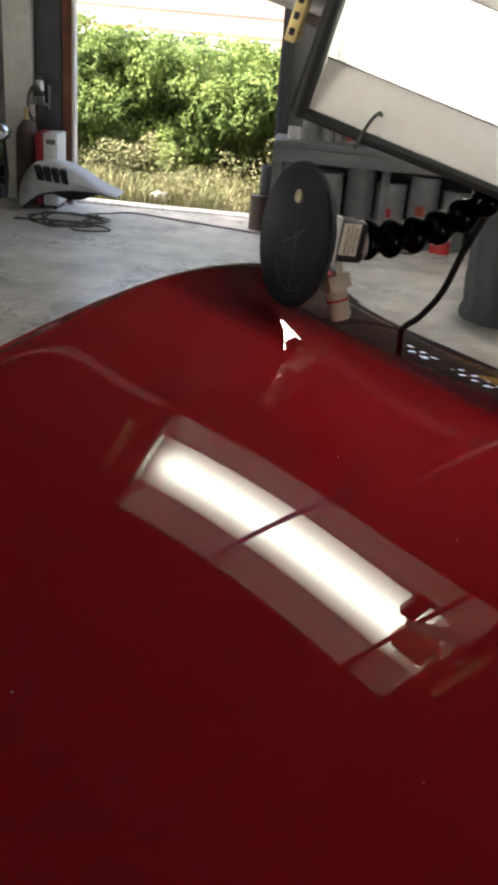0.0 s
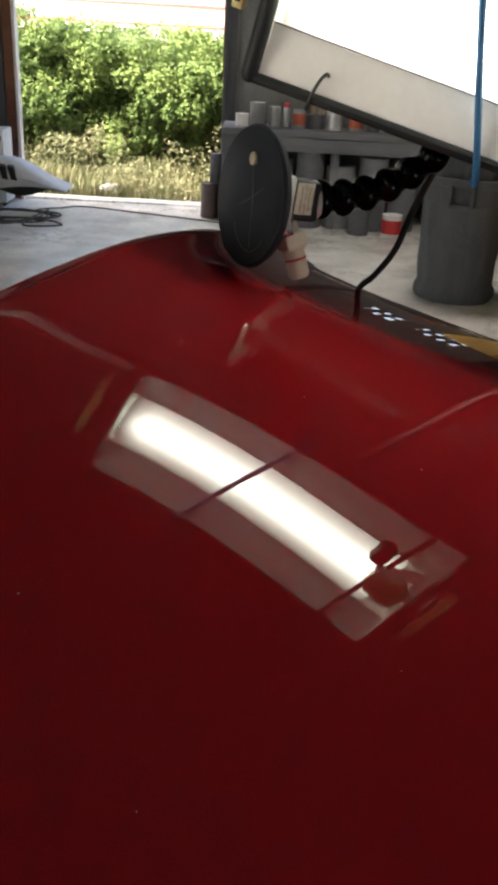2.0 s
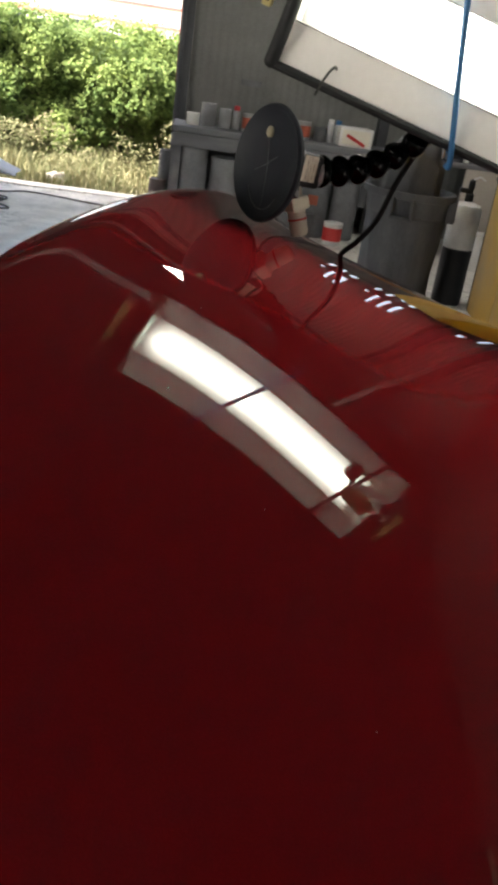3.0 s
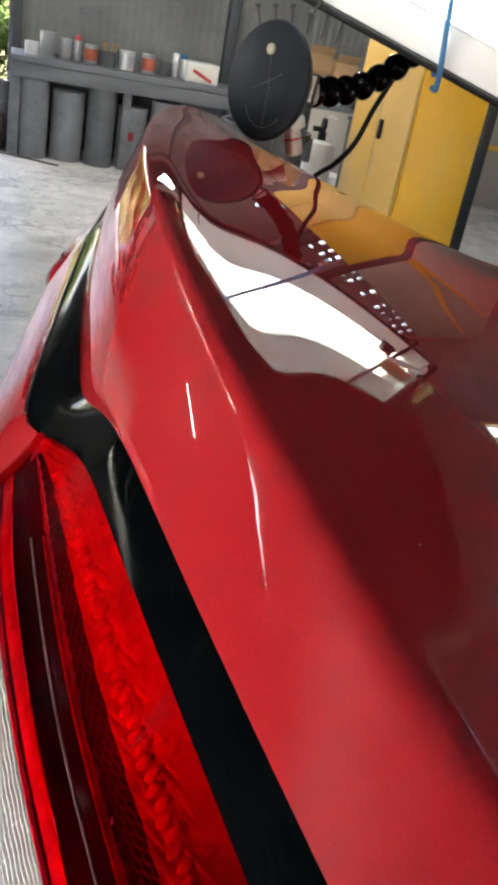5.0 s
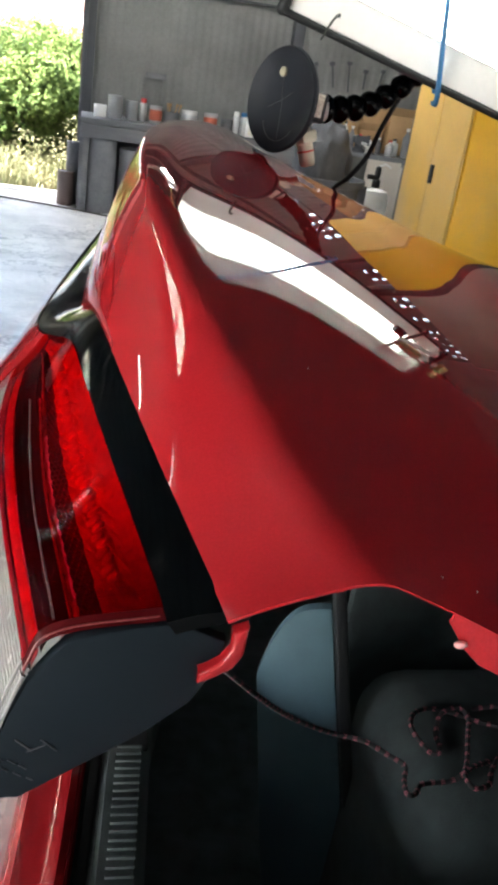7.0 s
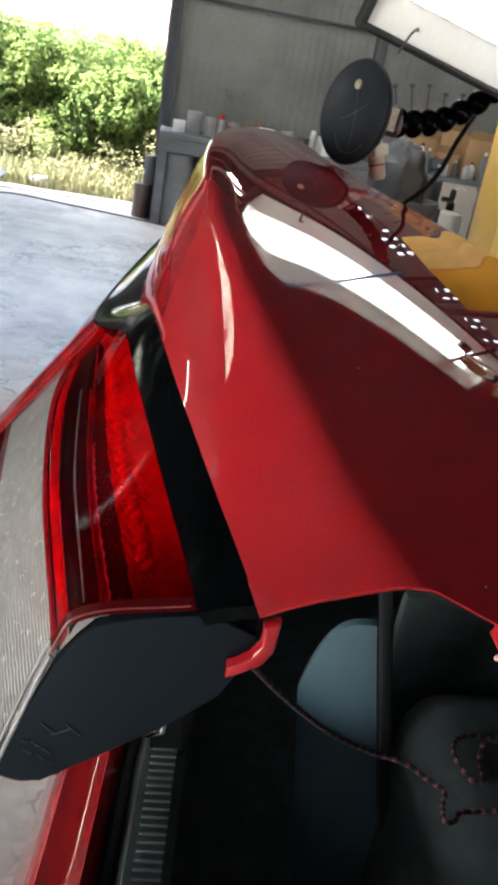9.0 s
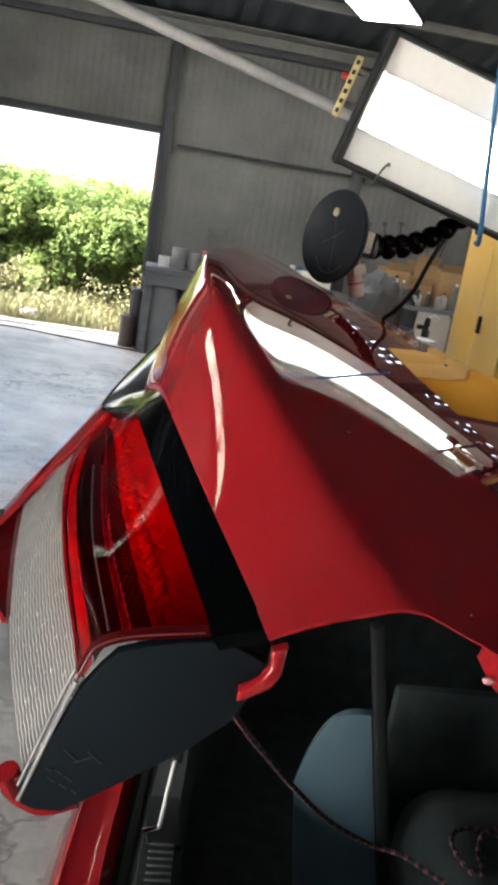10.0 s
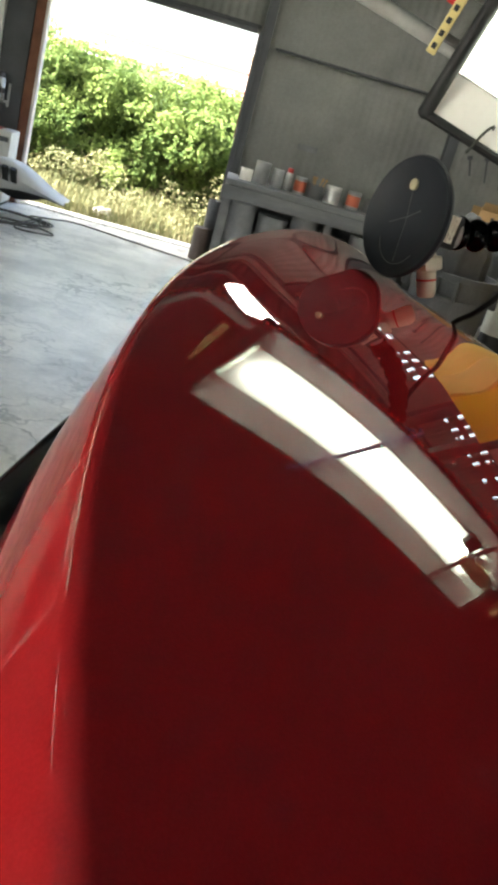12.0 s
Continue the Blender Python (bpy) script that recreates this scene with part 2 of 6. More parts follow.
DEEP_MAROON = mat("deep_maroon_bezel", (0.010, 0.006, 0.006), 0.4, var=0.3, scale=50, bump=0.2, spec=0.05)
MAROON = mat("maroon_bezel", (0.04, 0.014, 0.014), 0.4, var=0.3, scale=50, bump=0.2, spec=0.1)
CHROME = mat("chrome", (0.75, 0.76, 0.78), 0.08, metal=1.0, var=0.05, bump=0.0)
STEEL = mat("galvanised_steel", (0.52, 0.52, 0.52), 0.42, metal=0.35, var=0.2, scale=18, fine=140, bump=0.08)
WHITE_HOOD = mat("white_enamel", (0.78, 0.77, 0.75), 0.4, var=0.06, scale=9, fine=120, bump=0.04, dirt=(0.5, 0.48, 0.44), dirt_amt=0.3)
LAMP_GLOW = tube_glow("lamp_tube_glow", (0.96, 1.0, 0.92), 2.6)
LED_GLOW = glow("ceiling_panel_glow", (1.0, 0.99, 0.97), 4.5)
TUBE_GLOW = glow("fluorescent_tube_glow", (1.0, 0.99, 0.96), 2.5)
SCRATCH = mat("faint_scratch", (0.11, 0.11, 0.115), 0.8, var=0.3, scale=60, bump=0.0)
BLUE_CORD = mat("blue_strap", (0.018, 0.12, 0.27), 0.55, var=0.2, scale=60, fine=400, bump=0.2)
IVORY = mat("aged_ivory_plastic", (0.62, 0.58, 0.48), 0.45, var=0.1, scale=30, bump=0.05, dirt=(0.3, 0.27, 0.2), dirt_amt=0.4)
PAPER = mat("paper_label", (0.75, 0.72, 0.62), 0.8, var=0.06, bump=0.0)
INK = mat("label_ink", (0.16, 0.09, 0.06), 0.8, var=0.1, bump=0.0)
RED_BAND = mat("red_band", (0.5, 0.03, 0.03), 0.5, var=0.1, bump=0.0)
BRASS = mat("yellowed_bracket", (0.6, 0.5, 0.22), 0.5, metal=0.2, var=0.2, bump=0.1)
CARPET = mat("trunk_carpet", (0.026, 0.036, 0.037), 0.95, var=0.4, scale=40, fine=600, bump=0.5)
# lighter copy of the trunk carpet, light in the deep boot put into colour
CARPET_LIT = mat("trunk_carpet_lit", (0.15, 0.18, 0.18), 0.95, var=0.4, scale=30, fine=600, bump=0.4)
LINER = mat("blue_grey_liner", (0.065, 0.12, 0.15), 0.8, var=0.15, scale=12, fine=400, bump=0.15)
ROPE = mat("black_rope", (0.012, 0.011, 0.012), 0.85, var=0.3, scale=200, fine=900, bump=0.4)
PINK_BUD = mat("pale_pink_plug", (0.62, 0.28, 0.28), 0.5, var=0.1, bump=0.0)
ROPE_FLECK = mat("rope_red_fleck", (0.50, 0.12, 0.17), 0.85, var=0.2, scale=200, bump=0.2)
CONCRETE = mat("worn_concrete", (0.74, 0.72, 0.68), 0.36, var=0.24, scale=3.4, fine=40, bump=0.25, dirt=(0.30, 0.295, 0.285), dirt_amt=0.7)
cracked(CONCRETE, 3.6, 0.55, 0.07)
BOUNCE_YARD = mat("pale_bounce_concrete", (0.66, 0.65, 0.62), 0.8, var=0.15, scale=1.0, fine=20, bump=0.2, dirt=(0.3, 0.29, 0.27), dirt_amt=0.5)
SIDING = mat("grey_steel_siding", (0.205, 0.21, 0.205), 0.6, metal=0.1, var=0.2, scale=2.0, fine=40, bump=0.08, dirt=(0.07, 0.07, 0.07), dirt_amt=0.5)
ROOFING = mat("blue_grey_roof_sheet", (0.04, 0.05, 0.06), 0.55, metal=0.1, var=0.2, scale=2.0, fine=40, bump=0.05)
BEIGE_WALL = mat("beige_wall_panel", (0.42, 0.38, 0.33), 0.7, var=0.12, scale=1.6, fine=50, bump=0.05, dirt=(0.22, 0.2, 0.18), dirt_amt=0.5)
BEAM = mat("grey_steel_beam", (0.22, 0.22, 0.215), 0.55, metal=0.2, var=0.2, scale=8, bump=0.06)
POST = mat("dark_steel_post", (0.07, 0.075, 0.085), 0.55, metal=0.2, var=0.25, scale=5, bump=0.1)
RUST = mat("rusty_door_frame", (0.16, 0.06, 0.035), 0.75, var=0.35, scale=7, fine=80, bump=0.25, dirt=(0.28, 0.13, 0.07), dirt_amt=0.6)
GREY_WOOD = mat("dusty_grey_wood", (0.12, 0.125, 0.135), 0.8, var=0.25, scale=5, fine=60, bump=0.25, stretch=(0.3, 2, 2), dirt=(0.22, 0.22, 0.22), dirt_amt=0.5)
DUSTY = mat("dust_covered_metal", (0.15, 0.155, 0.165), 0.75, var=0.3, scale=6, fine=70, bump=0.15, per_object=0.35, dirt=(0.06, 0.06, 0.065), dirt_amt=0.6)
DUSTY_BIN = mat("dusty_grey_bin", (0.078, 0.082, 0.092), 0.7, var=0.45, scale=4, fine=60, bump=0.15, dirt=(0.045, 0.045, 0.05), dirt_amt=0.6, stretch=(2, 2, 0.5))
TIN = mat("tin_can", (0.55, 0.56, 0.57), 0.35, metal=0.8, var=0.2, scale=14, bump=0.08, per_object=0.15)
ORANGE = mat("orange_label", (0.42, 0.10, 0.055), 0.6, var=0.15, scale=20, bump=0.05)
WHITE_PLASTIC = mat("white_plastic", (0.76, 0.76, 0.74), 0.5, var=0.08, scale=9, bump=0.04, dirt=(0.35, 0.34, 0.32), dirt_amt=0.4)
CARD = mat("cardboard", (0.38, 0.24, 0.12), 0.85, var=0.15, scale=8, fine=90, bump=0.1)
YELLOW = mat("yellow_enamel", (0.80, 0.42, 0.012), 0.4, var=0.08, scale=3, fine=60, bump=0.05, dirt=(0.5, 0.36, 0.15), dirt_amt=0.45)
TAN = mat("tan_yellow_door", (0.62, 0.38, 0.09), 0.5, var=0.15, scale=2.2, fine=60, bump=0.06, dirt=(0.42, 0.34, 0.24), dirt_amt=0.7)
PRIMER = mat("grey_primer_bumper", (0.58, 0.59, 0.61), 0.5, var=0.1, scale=6, bump=0.04, dirt=(0.25, 0.25, 0.26), dirt_amt=0.4)
CRIMSON = mat("crimson_panel", (0.35, 0.02, 0.03), 0.5, var=0.1, bump=0.05)
HOSE = mat("rubber_hose", (0.085, 0.078, 0.076), 0.7, var=0.3, scale=10, bump=0.1)
CYL = mat("gas_bottle_brown", (0.12, 0.085, 0.075), 0.5, var=0.2, scale=6, bump=0.05)
SOIL = mat("dry_soil", (0.17, 0.15, 0.09), 0.95, var=0.35, scale=1.5, fine=20, bump=0.6)
LEAF = leaf_mat("hedge_leaf", (0.05, 0.095, 0.028), (0.19, 0.25, 0.075), 0.42)
HEDGE_SHADE = mat("hedge_shade_sheet", (0.04, 0.07, 0.016), 0.9, var=0.4, scale=6, bump=0.4)
GRASS = leaf_mat("grass_blade", (0.085, 0.105, 0.05), (0.21, 0.19, 0.11), 0.3, 2.3)
ROCK = mat("grey_rock", (0.33, 0.31, 0.29), 0.9, var=0.2, scale=9, fine=60, bump=0.5)
FACADE = mat("pale_facade", (0.75, 0.70, 0.68), 0.8, var=0.06, scale=0.5, bump=0.05)
# red lightened towards pink, distance haze put into the colour
HAZED_RED = mat("hazed_red_band", (0.6, 0.2, 0.18), 0.7, var=0.12, scale=0.8, bump=0.05)
PANE = mat("window_pane", (0.05, 0.06, 0.07), 0.05, var=0.1, bump=0.0)


# ---- building helpers ----
def box_bm(sx, sy, sz, bevel=0.0, at=(0, 0, 0), seg=2):
    bm = bmesh.new()
    bmesh.ops.create_cube(bm, size=1.0, matrix=Matrix.Translation(at) @ Matrix.Diagonal((sx, sy, sz, 1)))
    if bevel:
        bmesh.ops.bevel(bm, geom=bm.edges[:], offset=bevel, segments=seg, affect="EDGES", profile=0.5)
    return bm


def lathe_bm(profile, seg=32, closed_ends=True):
    """A solid of revolution about z from (radius, height) pairs."""
    bm = bmesh.new()
    rings = []
    for r, z in profile:
        rings.append([bm.verts.new((r * math.cos(2 * math.pi * i / seg), r * math.sin(2 * math.pi * i / seg), z)) for i in range(seg)])
    for a, c in zip(rings, rings[1:]):
        for i in range(seg):
            bm.faces.new((a[i], a[(i + 1) % seg], c[(i + 1) % seg], c[i]))
    if closed_ends:
        bm.faces.new(rings[0][::-1])
        bm.faces.new(rings[-1])
    return bm


def smooth_path(pts, n):
    """Catmull-Rom samples through the points."""
    pts = [Vector(p) for p in pts]
    ext = [pts[0] * 2 - pts[1]] + pts + [pts[-1] * 2 - pts[-2]]
    out = []
    for i in range(len(pts) - 1):
        a, b, c, d = ext[i:i + 4]
        for k in range(n):
            t = k / n
            out.append(0.5 * ((2 * b) + (c - a) * t + (2 * a - 5 * b + 4 * c - d) * t * t + (3 * b - a - 3 * c + d) * t ** 3))
    out.append(pts[-1])
    return out


def tube_bm(path, r, seg=10, radius=None):
    """A round tube along a path; radius may give the radius at each place."""
    bm = bmesh.new()
    rings, up = [], Vector((0.13, 0.27, 0.95)).normalized()
    for i, p in enumerate(path):
        d = (path[min(i + 1, len(path) - 1)] - path[max(i - 1, 0)]).normalized()
        s = d.cross(up)
        if s.length < 1e-3:
            s = d.cross(Vector((1, 0, 0)))
        s.normalize()
        u = s.cross(d).normalized()
        up = u
        rr = radius(i / (len(path) - 1)) if radius else r
        rings.append([bm.verts.new(p + (s * math.cos(2 * math.pi * k / seg) + u * math.sin(2 * math.pi * k / seg)) * rr) for k in range(seg)])
    for a, c in zip(rings, rings[1:]):
        for i in range(seg):
            bm.faces.new((a[i], a[(i + 1) % seg], c[(i + 1) % seg], c[i]))
    bm.faces.new(rings[0][::-1])
    bm.faces.new(rings[-1])
    return bm


def grid_bm(rows, close=False):
    """A sheet through rows of points."""
    bm = bmesh.new()
    vs = [[bm.verts.new(p) for p in row] for row in rows]
    for a, c in zip(vs, vs[1:]):
        for i in range(len(a) - 1):
            bm.faces.new((a[i], a[i + 1], c[i + 1], c[i]))
    return bm


def thick(bm, d):
    """Gives a sheet thickness, away from its normals."""
    bmesh.ops.recalc_face_normals(bm, faces=bm.faces[:])
    bmesh.ops.solidify(bm, geom=bm.faces[:], thickness=d)
    return bm


def prism_bm(poly, depth, axis="y"):
    """A flat outline (pairs) drawn out along an axis."""
    bm = bmesh.new()
    place = {"y": lambda a, c, d: (a, d, c), "x": lambda a, c, d: (d, a, c), "z": lambda a, c, d: (a, c, d)}[axis]
    f = [bm.verts.new(place(a, c, 0)) for a, c in poly]
    g = [bm.verts.new(place(a, c, depth)) for a, c in poly]
    bm.faces.new(f)
    bm.faces.new(g[::-1])
    k = len(poly)
    for i in range(k):
        bm.faces.new((f[i], g[i], g[(i + 1) % k], f[(i + 1) % k]))
    bmesh.ops.recalc_face_normals(bm, faces=bm.faces[:])
    return bm


def join_bm(*bms):
    out = bmesh.new()
    for b in bms:
        me = bpy.data.meshes.new("tmp")
        b.to_mesh(me)
        out.from_mesh(me)
        bpy.data.meshes.remove(me)
        b.free()
    return out


def moved(bm, m):
    bmesh.ops.transform(bm, matrix=m, verts=bm.verts[:])
    return bm


def mesh_of(name, bm, material, smooth=True, angle=40.0):
    me = bpy.data.meshes.new(name)
    bm.normal_update()
    if smooth:
        lim = math.cos(radians(angle))
        for f in bm.faces:
            f.smooth = True
        for e in bm.edges:
            if len(e.link_faces) == 2 and e.link_faces[0].normal.dot(e.link_faces[1].normal) < lim:
                e.smooth = False
    bm.to_mesh(me)
    bm.free()
    me.materials.append(material)
    return me


def thing(name, label, category, m=Matrix.Identity(4), group="", kind=""):
    """An Empty at the base of a thing made of parts."""
    ob = new(name)
    ob.empty_display_size = 0.1
    ob.matrix_world = m
    return tagged(ob, label, category, group, kind)


def solid(name, bm, material, label="", category="", m=None, group="", kind="", smooth=True, angle=40.0):
    """A thing that is one mesh."""
    ob = new(name, mesh_of(name, bm, material, smooth, angle))
    if m is not None:
        ob.matrix_world = m
    return tagged(ob, label, category, group, kind)


def part(name, bm, material, parent, label="", smooth=True, angle=40.0, m=None):
    """One mesh under a thing or under a part, in its parent's space."""
    ob = new(name, mesh_of(name, bm, material, smooth, angle))
    ob.parent = parent
    if m is not None:
        ob.matrix_basis = m
    return tagged(ob, label) if label else ob


def frame_of(x, y, origin):
    """A pose whose x and y axes follow two given ways."""
    x = Vector(x).normalized()
    z = x.cross(Vector(y)).normalized()
    y = z.cross(x)
    m = Matrix((x, y, z)).transposed().to_4x4()
    m.translation = origin
    return m


# ---- the building ----
def corrugated(width, height, pitch=0.076, amp=0.0035, thickness=0.0, waves=None):
    """A ribbed sheet in x and z, ribs upright."""
    n = int(width / pitch * 4)
    rows = []
    for z in (0.0, height):
        rows.append([(i * width / n, amp * (0.0, 1.0, 1.0, 0.0)[i % 4], z) for i in range(n + 1)])
    return grid_bm(rows)


def build_shell():
    fl = bmesh.new()
    bmesh.ops.create_grid(fl, x_segments=60, y_segments=90, size=0.5, matrix=Matrix.Translation((0.75, 2.15, 0)) @ Matrix.Diagonal((11.7, 13.4, 1, 1)))
    for v in fl.verts:
        v.co.z += 0.006 * noise.noise(v.co * 0.9) - 0.002
    bmesh.ops.solidify(fl, geom=fl.faces[:], thickness=0.1)
    solid("floor", fl, CONCRETE, "worn pale grey concrete workshop floor with stains", "floor", kind="structure")
    # far wall with the open doorway: ribbed sheets right of, left of and over it
    wy = 8.8
    wall = thing("wall_north", "ribbed grey steel wall with an open doorway", "wall", kind="structure")
    for x0, x1, z0, z1 in ((0.06, 2.1, 0.0, 3.0), (2.1, 6.5, 0.0, 1.93), (2.1, 6.5, 2.33, 3.0), (-5.1, -1.80, 0.0, 3.0), (-1.80, 0.06, 2.0, 3.0)):
        part("siding", moved(corrugated(x1 - x0, z1 - z0), pose(x0, wy + 0.03, z0)), SIDING, wall, smooth=False)
        part("outer_sheet", box_bm(x1 - x0, 0.02, z1 - z0, at=((x0 + x1) / 2, wy + 0.07, (z0 + z1) / 2)), SIDING, wall)
    for name, a, s in (("post", (0.12, wy - 0.04, 1.5), (0.09, 0.12, 3.0)), ("post", (2.02, wy - 0.04, 1.5), (0.10, 0.12, 3.0)), ("girt", (1.1, wy - 0.02, 1.92), (1.75, 0.07, 0.022)), ("girt", (4.2, wy - 0.02, 1.90), (4.2, 0.07, 0.05)), ("girt", (-0.87, wy - 0.02, 2.055), (1.85, 0.08, 0.025)), ("girt", (0.7, wy - 0.03, 2.9), (11.5, 0.1, 0.1))):
        part(name, box_bm(*s, 0.006, a), POST, wall)
    part("eave_angle", box_bm(11.5, 0.06, 0.12, 0.004, (0.7, wy - 0.14, 2.965)), BEAM, wall, "grey steel angle under the eaves")
    part("eave_closer", box_bm(11.5, 0.26, 0.012, 0.003, (0.7, wy - 0.27, 2.998)), BEAM, wall, "flat steel strip under the eaves")
    part("dark_panel", box_bm(0.245, 0.03, 2.9, 0.004, (-2.02, wy - 0.07, 1.45)), POST, wall, "dark steel panel beside the door frame")
    part("plate", box_bm(0.19, 0.008, 0.055, 0.002, (0.74, wy - 0.012, 1.18)), DUSTY, wall, "small pale plate on the wall")
    # unseen bay in this wall, placed for the light it throws on the lid
    for y0, y1, z0, z1 in ((-4.6, -3.2, 0, 3.6), (-0.6, 8.9, 0, 3.6), (-3.2, -0.6, 2.2, 3.6)):
        solid("wall_west", box_bm(0.1, y1 - y0, z1 - z0, at=(-5.05, (y0 + y1) / 2, (z0 + z1) / 2)), SIDING, "grey steel side wall with an unseen bay added for daylight", "wall", kind="structure")
    vr = random.Random(3)
    bars = []
    for i in range(30):
        x = 2.1 + 0.15 * i
        bars.append(box_bm(0.070 + 0.04 * vr.random(), 0.05, 0.40, at=(x + 0.02 * vr.random(), wy + 0.05, 2.13)))
        if i in (0, 1, 2, 11, 12, 13, 14, 23) or vr.random() < 0.12:
            bars.append(box_bm(0.17, 0.04, 0.40, at=(x + 0.075, wy + 0.05, 2.13)))
        elif vr.random() < 0.7:
            bars.append(box_bm(0.16, 0.04, 0.05 + 0.07 * vr.random(), at=(x + 0.075, wy + 0.05, vr.choice((1.97, 2.03, 2.22, 2.28)))))
    part("vent_bars", join_bm(*bars), SIDING, wall, "upright bars of the vent band")
    part("vent_rail", box_bm(4.4, 0.05, 0.12, at=(4.3, wy + 0.05, 2.13)), SIDING, wall)
    part("beige_panel", box_bm(2.2, 0.04, 1.9, 0.004, (5.4, wy - 0.05, 0.95)), BEIGE_WALL, wall, "worn beige wall panel")
    part("column", box_bm(0.16, 0.16, 3.0, 0.006, (4.2, wy - 0.10, 1.5)), POST, wall, "dark steel column")
    part("rail", box_bm(2.0, 0.03, 0.05, 0.004, (5.4, wy - 0.10, 0.62)), YELLOW, wall, "yellow painted rail")
    for y0, y1, z0, z1 in ((-5.0, 5.9, 0, 3.6), (6.6, 9.0, 0, 3.6), (5.9, 6.6, 0, 1.4), (5.9, 6.6, 2.05, 3.6)):
        solid("wall_east", box_bm(0.1, y1 - y0, z1 - z0, at=(6.55, (y0 + y1) / 2, (z0 + z1) / 2)), SIDING, "grey steel side wall with a small window", "wall", kind="structure")
    win = thing("window_1", "small bright window with a yellowed frame", "window", pose(6.55, 6.25, 1.725), kind="structure")
    for n, (sy, sz), (y, z) in (("sill", (0.70, 0.05), (0, -0.30)), ("head", (0.70, 0.05), (0, 0.30)), ("jamb", (0.05, 0.55), (-0.325, 0)), ("jamb", (0.05, 0.55), (0.325, 0)), ("mullion", (0.03, 0.55), (0, 0))):
        part(n, box_bm(0.08, sy, sz, 0.004, (0, y, z)), BRASS, win)
    # bay behind the view, opened only to let more light in
    for x0, x1, z0, z1 in ((-5.1, 3.4, 0, 3.7), (6.1, 6.6, 0, 3.7), (3.4, 6.1, 2.0, 3.7)):
        solid("wall_south", box_bm(x1 - x0, 0.1, z1 - z0, at=((x0 + x1) / 2, -4.65, (z0 + z1) / 2)), SIDING, "grey steel back wall with an unseen bay added for light", "wall", kind="structure")
    solid("eave_flashing", box_bm(11.7, 0.05, 0.22, 0.004, (0.75, 8.84, 3.02)), SIDING, "grey flashing that closes the eaves", "wall", kind="structure")
    # roof rises from the eaves to a ridge
    rf = []

    def roof_z(y):
        return 2.98 + 0.77 * (8.9 - y) / 6.9 if y > 2.0 else 3.75 - 0.45 * (2.0 - y) / 6.7

    def roof_sheet(x0, x1, y0, y1):
        pitch = 0.0625
        ks = range(math.ceil(x0 / pitch - 1e-6), math.floor(x1 / pitch + 1e-6) + 1)
        xs = [k * pitch for k in ks]
        return thick(grid_bm([[(x, y, roof_z(y) + 0.016 * (0, 1, 1, 0)[k % 4]) for k, x in zip(ks, xs)] for y in (y0, y1)]), 0.004)

    for x0, x1, y0, y1 in ((-5.1875, -4.625, 8.9, 2.0), (-4.625, -4.1875, 8.9, 8.4), (-4.625, -4.1875, 3.0, 2.0), (-4.1875, 6.75, 8.9, 2.0), (-5.1875, -3.5, 2.0, -4.7), (-3.5, -2.75, 2.0, -1.2), (-3.5, -2.75, -2.75, -4.7), (-2.75, 6.75, 2.0, -4.7)):
        rf.append(roof_sheet(x0, x1, y0, y1))
    # invented roof light: brightens the left side and streaks the lid's rear face
    solid("skylight", roof_sheet(-4.625, -4.1875, 8.4, 3.0), FIBREGLASS, "added unseen translucent roof sheet for light by the doorway", "skylight", kind="structure", smooth=False)
    # second invented sheet, out of view, lights the boot and near lid corner
    solid("skylight", roof_sheet(-3.5, -2.75, -1.2, -2.75), FIBREGLASS, "added unseen translucent roof sheet to light the boot", "skylight", kind="structure", smooth=False)
    rf.append(box_bm(12.0, 0.5, 0.02, at=(0.78, 2.0, 3.785)))
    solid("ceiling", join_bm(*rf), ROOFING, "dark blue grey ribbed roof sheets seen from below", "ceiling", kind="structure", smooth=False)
    for y, z in ((7.4, 3.07), (5.6, 3.27), (3.8, 3.47), (1.0, 3.62), (-2.0, 3.4)):
        solid("purlin", box_bm(11.5, 0.05, 0.07, 0.006, (0.75, y, z)), BEAM if y > 7 else POST, "grey steel roof purlin" if y > 7 else "dark steel roof purlin", "beam", group="roof purlins", kind="structure")
    # door frame: rusty steel jambs
    jam = thing("door_frame", "rusty brown steel frame of the open doorway", "door frame", kind="structure")
    part("jamb", box_bm(0.09, 0.16, 2.02, 0.006, (-1.845, wy - 0.02, 1.01)), RUST, jam)
    part("jamb", box_bm(0.04, 0.16, 2.02, 0.006, (0.075, wy - 0.06, 1.01)), POST, jam)
    part("head", box_bm(1.80, 0.1, 0.05, 0.006, (-0.87, wy - 0.03, 2.02)), POST, jam)
    part("rust_strip", box_bm(0.025, 0.05, 0.9, 0.004, (0.058, wy - 0.10, 1.55)), RUST, jam)
    part("edge_strip", box_bm(0.028, 0.10, 2.0, 0.004, (-1.787, wy - 0.06, 1.0)), FACADE, jam, "pale strip along the edge of the jamb")
    part("side_panel", box_bm(0.30, 0.03, 2.3, 0.004, (-2.05, wy - 0.06, 1.15)), POST, jam, "dark inner panel")
    part("sill", box_bm(1.86, 0.2, 0.03, 0.005, (-0.87, wy + 0.06, 0.0)), CONCRETE, jam)


